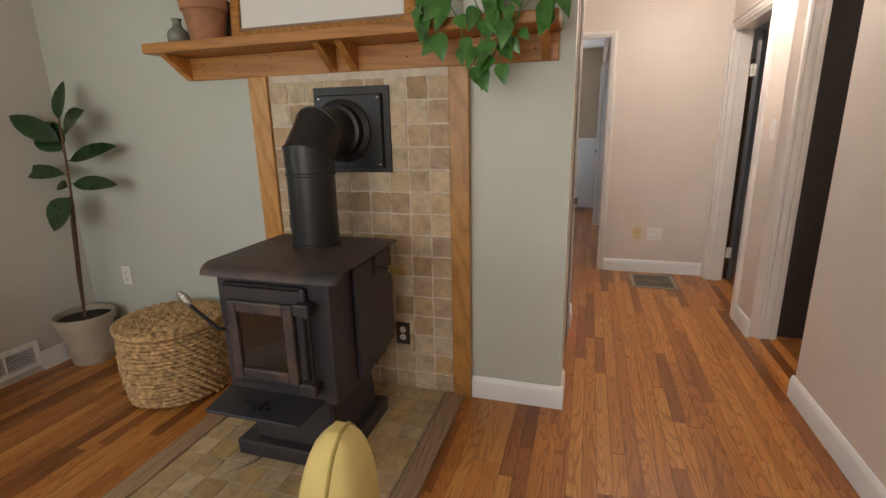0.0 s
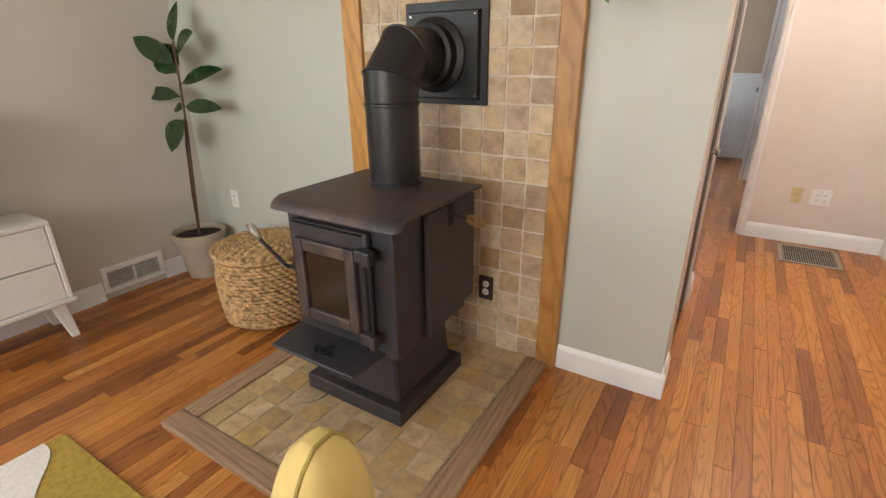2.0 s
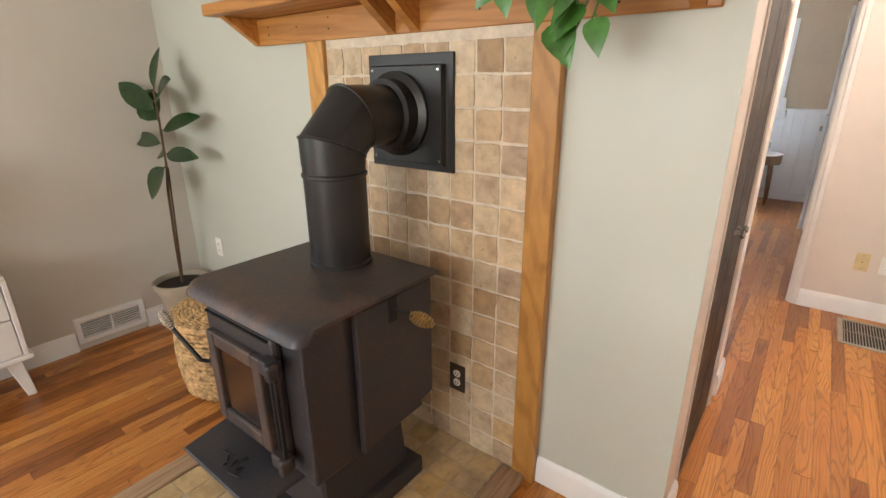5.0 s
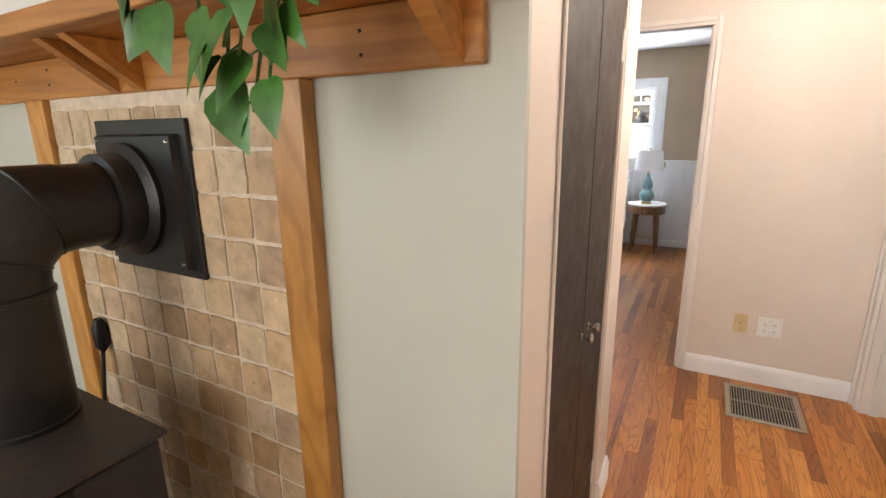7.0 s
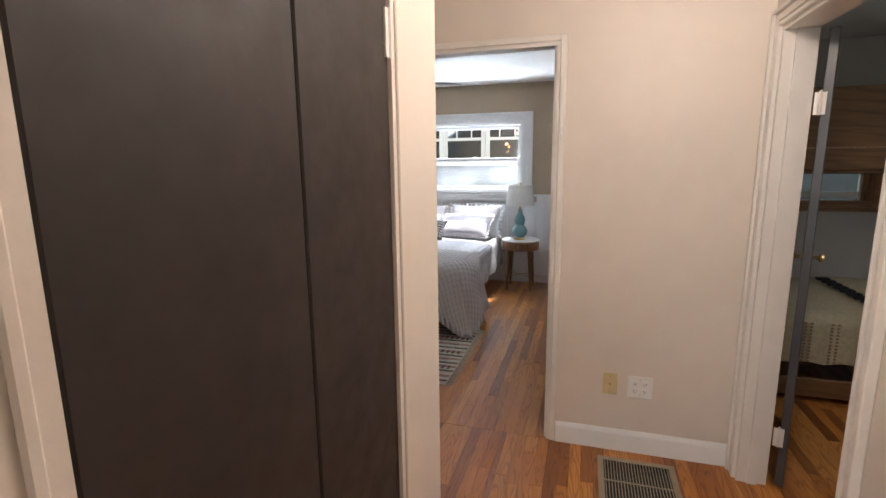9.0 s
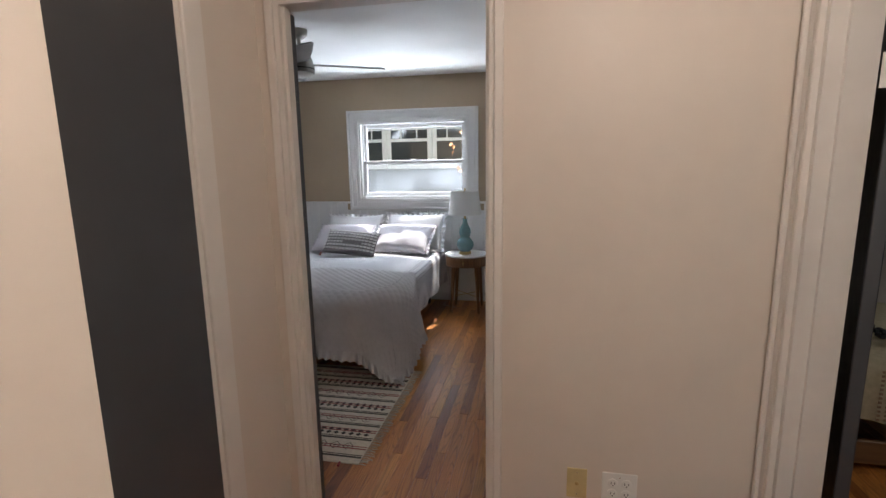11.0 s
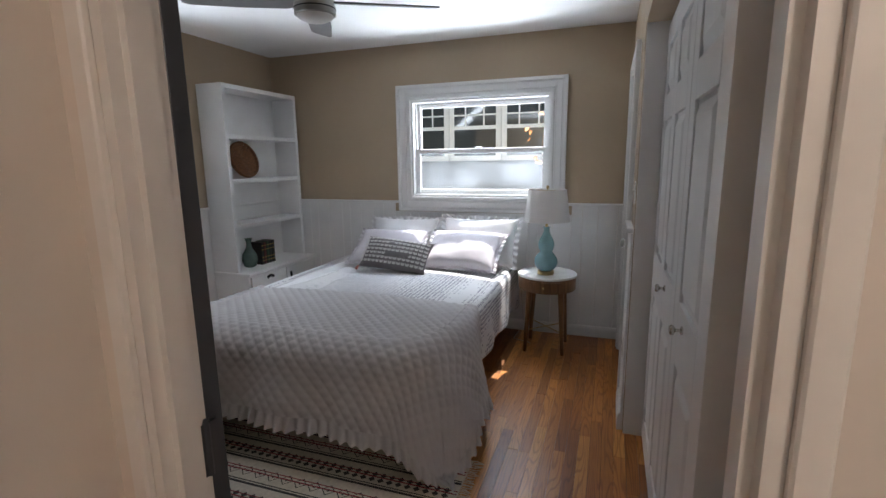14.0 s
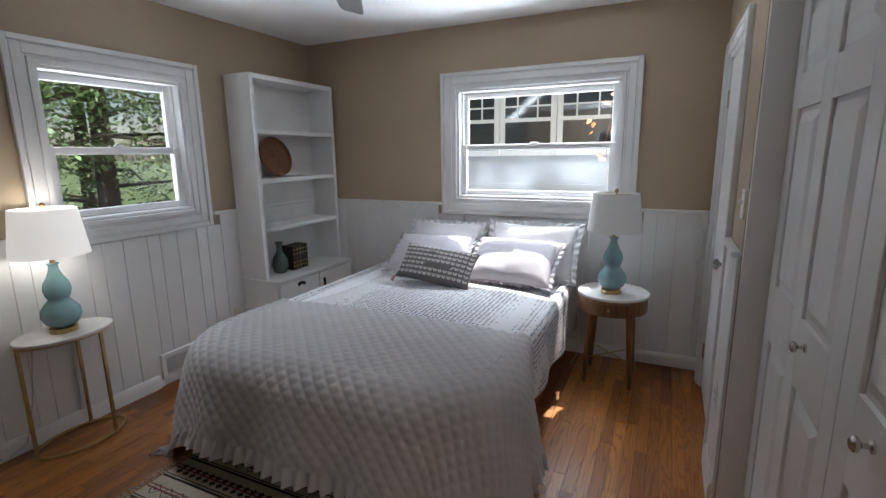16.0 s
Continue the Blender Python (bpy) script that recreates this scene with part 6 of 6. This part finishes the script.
def kilim():
    r = thing("kilim_rug", (0, 0, 0), "flat-woven cream and charcoal geometric rug with wine stripes", "rug")
    x0, x1, y0, y1 = -2.18, -0.50, 4.96, 6.10
    part("ground", box((x0, y0, 0.0008), (x1, y1, 0.007), 0.002), M["rug_cream"], r)
    z0, z1 = 0.0065, 0.0085
    for mat, spec in (("rug_black", (0.0, 0.16, 0.30, 0.44, 0.60, 0.76, 0.90, 1.04)), ("rug_red", (0.075, 0.235, 0.375, 0.52, 0.68, 0.83, 0.97))):
        bm = bmesh.new()
        for s in spec:
            y = y0 + 0.045 + s
            add_box(bm, (x0 + 0.004, y, z0), (x1 - 0.004, y + (0.012 if mat == "rug_black" else 0.007), z1))
            add_box(bm, (x0 + 0.004, y + 0.02, z0), (x1 - 0.004, y + 0.025, z1))
        part("stripe", bm, M[mat], r)
    for k, y in enumerate((y0 + 0.14, y0 + 0.275, y0 + 0.415, y0 + 0.565, y0 + 0.725, y0 + 0.875, y0 + 1.015)):
        bm = bmesh.new()
        step = 0.075 if k % 2 == 0 else 0.045
        n = int((x1 - x0 - 0.06) / step)
        for i in range(n):
            x = x0 + 0.03 + (i + 0.5) * step
            if k % 2 == 0:
                for ring in (0.034, 0.0095):
                    o = [(x - ring, y), (x, y - ring), (x + ring, y), (x, y + ring)]
                    q = ring - 0.006
                    if ring > 0.01:
                        for a in range(4):
                            p0, p1 = o[a], o[(a + 1) % 4]
                            c = (x, y)
                            s0, s1 = (c[0] + (p0[0] - c[0]) * q / ring, c[1] + (p0[1] - c[1]) * q / ring), (c[0] + (p1[0] - c[0]) * q / ring, c[1] + (p1[1] - c[1]) * q / ring)
                            bm.faces.new([bm.verts.new((px, py, z1)) for px, py in (p0, p1, s1, s0)])
                    else:
                        bm.faces.new([bm.verts.new((px, py, z1)) for px, py in o])
            else:
                for dy in (-0.018, 0.018):
                    o = [(x - 0.017, y + dy), (x, y + dy - 0.017), (x + 0.017, y + dy), (x, y + dy + 0.017)]
                    bm.faces.new([bm.verts.new((px, py, z1)) for px, py in o])
        tagged(part("woven_motif", bm, M["rug_black"], r), kind="stuff")
    fr = bmesh.new()
    rng = random.Random(8)
    for xs, sg in ((x0, -1), (x1, 1)):
        y = y0 + 0.005
        while y < y1:
            tube([(xs, y, 0.004), (xs + sg * 0.025, y + rng.uniform(-0.008, 0.008), 0.005), (xs + sg * rng.uniform(0.04, 0.06), y + rng.uniform(-0.015, 0.015), 0.003)], 0.0022, 4, fr)
            y += 0.011
    tagged(part("fringe", fr, M["rug_cream"], r), kind="stuff")
    tb = bmesh.new()
    for i in range(12):
        x = x0 + 0.15 + i * 0.13
        tube([(x, y0, 0.006), (x + 0.004, y0 - 0.03, 0.006)], 0.006, 6, tb)
        tube([(x, y1, 0.006), (x + 0.004, y1 + 0.03, 0.006)], 0.006, 6, tb)
    tagged(part("tassel_fringe", tb, M["rug_red"], r), kind="stuff")
    return r


kilim()


# ---------------------------------------------------------------- the small bedroom seen through its door
def bunk_bed():
    b = thing("bunk_bed", (0, 0, 0), "brown wooden bunk bed in the small bedroom", "bunk bed")
    for x in (1.50, 3.45):
        for y in (5.36, 6.34):
            part("post", box((x, y, 0), (x + 0.08, y + 0.08, 1.85), 0.006), M["bunk_wood"], b)
    part("upper_rail", box((1.50, 5.33, 1.44), (3.5, 5.362, 1.90), 0.006), M["bunk_wood"], b)
    part("upper_rail", box((1.50, 6.42, 1.39), (3.5, 6.45, 1.62), 0.006), M["bunk_wood"], b)
    part("upper_deck", box((1.58, 5.362, 1.42), (3.45, 6.42, 1.45)), M["bunk_wood"], b)
    part("groove", box((1.52, 5.327, 1.56), (3.48, 5.3305, 1.568)), M["hearth_wood"], b)
    part("lower_rail", box((1.58, 5.36, 0.03), (3.45, 5.39, 0.15), 0.005), M["bunk_wood"], b)
    part("lower_deck", box((1.58, 5.42, 0.24), (3.45, 6.34, 0.28)), M["bunk_wood"], b)
    part("mattress", box((1.59, 5.40, 0.281), (3.44, 6.33, 0.56), 0.05, 3), M["white_cloth"], b, smooth=60)
    return b


bunk_bed()
_bl = thing("woven_blanket", (0, 0, 0), "cream woven blanket with black stripes on the lower bunk", "blanket")
_b = bmesh.new()
_pts = [(5.375, 0.25), (5.37, 0.45), (5.40, 0.56), (5.46, 0.585), (6.32, 0.60)]
_cols = [1.60 + 0.0462 * i for i in range(41)]
_g = [[_b.verts.new((x, y + 0.006 * math.sin(x * 21), z + (0.012 * math.sin(x * 9) if z > 0.5 else 0.01 * math.sin(x * 30)))) for y, z in _pts] for x in _cols]
for _i in range(40):
    for _j in range(4):
        _b.faces.new((_g[_i][_j], _g[_i + 1][_j], _g[_i + 1][_j + 1], _g[_i][_j + 1]))
part("cloth", _b, M["blanket"], _bl, smooth=True)
for _x in (2.12, 2.86):
    for _k in range(14):
        _b = bmesh.new()
        for _dx in (-0.03, 0.0, 0.03):
            if _k < 5:
                add_box(_b, (_x + _dx - 0.009, 5.358, 0.27 + 0.06 * _k), (_x + _dx + 0.009, 5.364, 0.305 + 0.06 * _k))
            else:
                add_box(_b, (_x + _dx - 0.009, 5.48 + 0.09 * (_k - 5), 0.60), (_x + _dx + 0.009, 5.53 + 0.09 * (_k - 5), 0.618))
        part("black_stripe", _b, M["black_cloth"], _bl)
for _x in (1.72, 1.86, 2.0, 2.30, 2.44):
    _b = bmesh.new()
    for _k in range(12):
        for _dx in (-0.016, 0.016):
            add_box(_b, (_x + _dx - 0.006, 5.360, 0.26 + 0.022 * _k), (_x + _dx + 0.006, 5.366, 0.27 + 0.022 * _k))
    part("woven_row", _b, M["taupe_rug"], _bl)


# ---------------------------------------------------------------- outdoors
tagged(part("ground", box((-400, -400, -0.75), (400, 400, -0.7)), M["grass"]), kind="structure")


def neighbour():
    """The house next door: grey lap siding, white windows."""
    h = thing("neighbour_house", (0, 0, 0), "grey-sided neighbouring house with white-framed windows", "house")
    part("wall", box((-9, 12.2, -0.7), (8, 17.5, 5.2)), M["siding"], h)
    z = -0.7
    while z < 5.1:
        part("siding_board", box((-9, 12.17, z), (8, 12.2, z + 0.15)), M["siding"], h)
        z += 0.155
    part("roof", prism([(11.6, 5.2), (14.85, 7.2), (18.1, 5.2), (18.1, 5.0), (11.6, 5.0)], 17.6, Matrix(((0, 0, 1, -9.3), (1, 0, 0, 0), (0, 1, 0, 0), (0, 0, 0, 1)))), M["roofing"], h)
    for x in (-3.99, -3.065, -2.145, -1.225, -0.30):
        w, z0, z1 = 0.455, 1.45, 2.56
        win = part("window", box((x - w, 12.11, z0), (x + w, 12.17, z1)), M["white"], h)
        part("pane", box((x - w + 0.09, 12.10, z0 + 0.09), (x + w - 0.09, 12.112, z1 - 0.09)), M["dark_pane"], win)
        mt = bmesh.new()
        add_box(mt, (x - w + 0.09, 12.09, (z0 + z1) / 2 - 0.03), (x + w - 0.09, 12.105, (z0 + z1) / 2 + 0.03))
        for dx in (-0.16, 0.16):
            add_box(mt, (x + dx - 0.012, 12.092, (z0 + z1) / 2 + 0.03), (x + dx + 0.012, 12.104, z1 - 0.09))
        add_box(mt, (x - w + 0.09, 12.093, z1 - 0.36), (x + w - 0.09, 12.103, z1 - 0.335))
        part("muntin", mt, M["white"], win)
    return h


neighbour()


def tree(at, height, seed, spread, n, label):
    """A conifer-like tree: tapered trunk, limbs, and many small sprays of leaves."""
    t = thing("tree", at, label, "tree")
    rng = random.Random(seed)
    part("trunk", tube([(0, 0, -0.7), (0.05, 0.02, height * 0.4), (0.0, 0.08, height)], 0.19, 12, None, 0.05), M["bark"], t)
    cr = bmesh.new()
    verts, faces = [], []
    for k in range(26):
        z = 0.2 + (height - 0.8) * k / 26
        a = rng.uniform(0, 6.28)
        ln = spread * (1 - 0.5 * z / height) * rng.uniform(0.7, 1.1)
        end = Vector((math.cos(a) * ln, math.sin(a) * ln, z + rng.uniform(-0.5, 0.4)))
        st = Vector((0.03, 0.02, z))
        mid = st.lerp(end, 0.5) + Vector((0, 0, 0.2))
        part("limb", tube([st, mid, end], 0.04, 6, None, 0.01), M["bark"], t)
        for i in range(n):
            s = rng.uniform(0.15, 1.0)
            c = st.lerp(end, s) + Vector((0, 0, 0.35 * s * (1 - s))) + Vector((rng.gauss(0, 0.24), rng.gauss(0, 0.24), rng.gauss(-0.06, 0.15)))
            d = Vector((rng.gauss(0, 1), rng.gauss(0, 1), rng.gauss(-0.3, 0.5))).normalized()
            w = d.cross(Vector((rng.gauss(0, 0.3), rng.gauss(0, 0.3), 1))).normalized()
            L, W = rng.uniform(0.05, 0.11), rng.uniform(0.015, 0.035)
            b = len(verts)
            verts.extend([c, c + d * L * 0.5 + w * W, c + d * L, c + d * L * 0.5 - w * W])
            faces.append((b, b + 1, b + 2, b + 3))
    cr.free()
    me = bpy.data.meshes.new("crown")
    me.from_pydata([tuple(v) for v in verts], [], faces)
    me.materials.append(M["needles"])
    ob = new("crown", me)
    ob.parent = t
    return t


tree((-6.6, 7.3, 0), 7.5, 31, 2.6, 620, "dark-barked tree with sprays of green foliage outside the window")
tree((-8.6, 9.4, 0), 8.0, 32, 3.0, 480, "dark-barked tree with sprays of green foliage")
tree((-9.5, 6.6, 0), 7.0, 33, 3.0, 420, "leafy tree farther off in the garden")
tree((-7.6, 10.9, 0), 6.5, 34, 2.4, 380, "leafy tree beside the neighbouring house")
tree((-13.0, 11.5, 0), 9.0, 35, 4.0, 420, "tall leafy tree at the garden's edge")
_sh = thing("climbing_plant", (-0.55, 9.0, -0.7), "thin climbing plant with a few orange leaves outside", "plant")
part("stems", tube([(0, 0, 0), (0.03, 0, 1.6), (-0.05, 0.05, 2.3), (0.06, 0, 2.9)], 0.008, 6, None, 0.003), M["stem"], _sh)
_b = bmesh.new()
_r2 = random.Random(6)
for _i in range(22):
    _z = _r2.uniform(2.1, 2.75)
    leaf_mesh(_b, (_r2.uniform(-0.22, 0.2), _r2.uniform(-0.1, 0.1), _z), (_r2.gauss(0, 1), _r2.gauss(0, 1), _r2.gauss(0, 0.6)), (_r2.gauss(0, 1), -1, 0.6), _r2.uniform(0.05, 0.09), 0.05, 0.2, 0.2)
part("leaf", _b, M["autumn"], _sh)


# ---------------------------------------------------------------- pieces: tiles and floor boards
def tile_mesh(name, w, h, t, rng, rough=0.0025):
    """A tumbled tile lying in xy, its edges worn."""
    bm = bmesh.new()
    n = 3
    lo, hi = [], []
    corners = [(-w / 2, -h / 2), (w / 2, -h / 2), (w / 2, h / 2), (-w / 2, h / 2)]
    for i in range(4):
        a, b = corners[i], corners[(i + 1) % 4]
        for k in range(n):
            s = k / n
            x, y = a[0] + (b[0] - a[0]) * s, a[1] + (b[1] - a[1]) * s
            if k == 0:
                x, y = x * 0.965, y * 0.965
            j = (rng.uniform(-rough, rough), rng.uniform(-rough, rough))
            lo.append(bm.verts.new((x + j[0], y + j[1], 0)))
            hi.append(bm.verts.new(((x + j[0]) * 0.962, (y + j[1]) * 0.962, t)))
    m = len(lo)
    for i in range(m):
        bm.faces.new((lo[i], lo[(i + 1) % m], hi[(i + 1) % m], hi[i]))
    bm.faces.new(hi)
    me = bpy.data.meshes.new(name)
    bm.to_mesh(me)
    bm.free()
    return me


_rng = random.Random(11)
_wall_tiles = [tile_mesh("tile", 0.100, 0.100, 0.008, _rng) for _ in range(6)]
for _me in _wall_tiles:
    _me.materials.append(M["tile"])
for _r in range(16):
    for _c in range(9):
        _z, _x = 0.055 + _r * 0.1045, -1.4005 + _c * 0.1028
        if _z > 1.61:
            continue
        _ob = new("tile", _rng.choice(_wall_tiles))
        _ob.parent = tile_wall
        _k = 1.0 if _z < 1.56 else 0.82
        _ob.matrix_basis = Matrix.Translation((_x + _rng.uniform(-0.001, 0.001), 2.045, _z if _k == 1 else _z - 0.008)) @ pose(0, 0, 0, 90, 0, 0) @ pose(0, 0, 0, 0, 0, _rng.choice((0, 90, 180, 270)) + _rng.uniform(-0.6, 0.6)) @ Matrix.Diagonal((0.985, 0.985, 1 + _rng.uniform(-0.2, 0.2), 1))
_floor_tiles = [tile_mesh("tile", 0.102, 0.102, 0.0105, _rng, 0.0025) for _ in range(5)]
for _me in _floor_tiles:
    _me.materials.append(M["hearth_tile"])
for _r in range(10):
    for _c in range(9):
        _ob = new("tile", _rng.choice(_floor_tiles))
        _ob.parent = hearth_pad
        _ob.matrix_basis = pose(-1.4695 + _c * 0.1055, 1.030 + _r * 0.1055, 0.0065 + _rng.uniform(0, 0.001), 0, 0, _rng.choice((0, 90, 180, 270)) + _rng.uniform(-0.8, 0.8))


def boards(x0, x1, y0, y1, seed, width=0.0572):
    """Strip flooring along y: one (x, y, width, length) for each board."""
    rng, out, x = random.Random(seed), [], x0
    while x < x1 - 0.004:
        w = min(width, x1 - x)
        y = y0
        first = True
        while y < y1 - 0.01:
            ln = rng.uniform(0.3, 1.25)
            if first:
                ln, first = rng.uniform(0.1, 1.1), False
            if y1 - (y + ln) < 0.12:
                ln = y1 - y
            out.append((x, y, w, min(ln, y1 - y)))
            y += ln
        x += w
    return out


floor = new("floor")
tagged(floor, "orange-brown oak strip floor with a satin finish", kind="structure")
_near, _rest = [], []
for _area in ((-2.95, 0.0, -3.0, 2.06, 21), (0.0, 1.11, -3.0, 4.50, 22), (-0.60, 0.0, 3.22, 4.50, 23), (1.11, 3.6, 2.40, 3.18, 24), (1.11, 3.6, 3.18, 6.8, 25), (-3.05, 0.95, 4.50, 8.05, 26), (-0.6, 0.0, 2.18, 3.22, 27)):
    for _b in boards(*_area):
        _cx, _cy = _b[0] + _b[2] / 2, _b[1] + _b[3] / 2
        if -1.62 < _cx < -0.47 and _b[1] > 0.89 and _b[1] + _b[3] <= 2.061 and _cy < 2.06:
            continue
        (_near if 0.0 <= _cx < 1.11 and 1.0 < _cy < 4.5 else _rest).append(_b)
_near.sort(key=lambda b: (b[0], b[1]))
_near, _more = _near[:300], _near[300:]
_g = 0.0007
for _b in _near:
    _bm = box((_g, 0.0006, -0.009), (_b[2] - _g, _b[3] - 0.0006, _rng.uniform(-0.0006, 0.0004)))
    _ob = part("floor_board", _bm, M["floor"], floor)
    _ob.location = (_b[0], _b[1], 0)
_v, _fc = [], []
for _b in _rest + _more:
    _i, _z = len(_v), _rng.uniform(-0.0006, 0.0004)
    _x0, _x1, _y0, _y1 = _b[0] + _g, _b[0] + _b[2] - _g, _b[1] + 0.0006, _b[1] + _b[3] - 0.0006
    _v += [(_x0, _y0, -0.009), (_x1, _y0, -0.009), (_x1, _y1, -0.009), (_x0, _y1, -0.009), (_x0, _y0, _z), (_x1, _y0, _z), (_x1, _y1, _z), (_x0, _y1, _z)]
    _fc += [tuple(_i + k for k in q) for q in ((4, 5, 6, 7), (0, 1, 5, 4), (1, 2, 6, 5), (2, 3, 7, 6), (3, 0, 4, 7))]
_me = bpy.data.meshes.new("floor_boards")
_me.from_pydata(_v, [], _fc)
_me.materials.append(M["floor"])
_ob = new("floor_boards", _me)
_ob.parent = floor
tagged(_ob, kind="stuff")
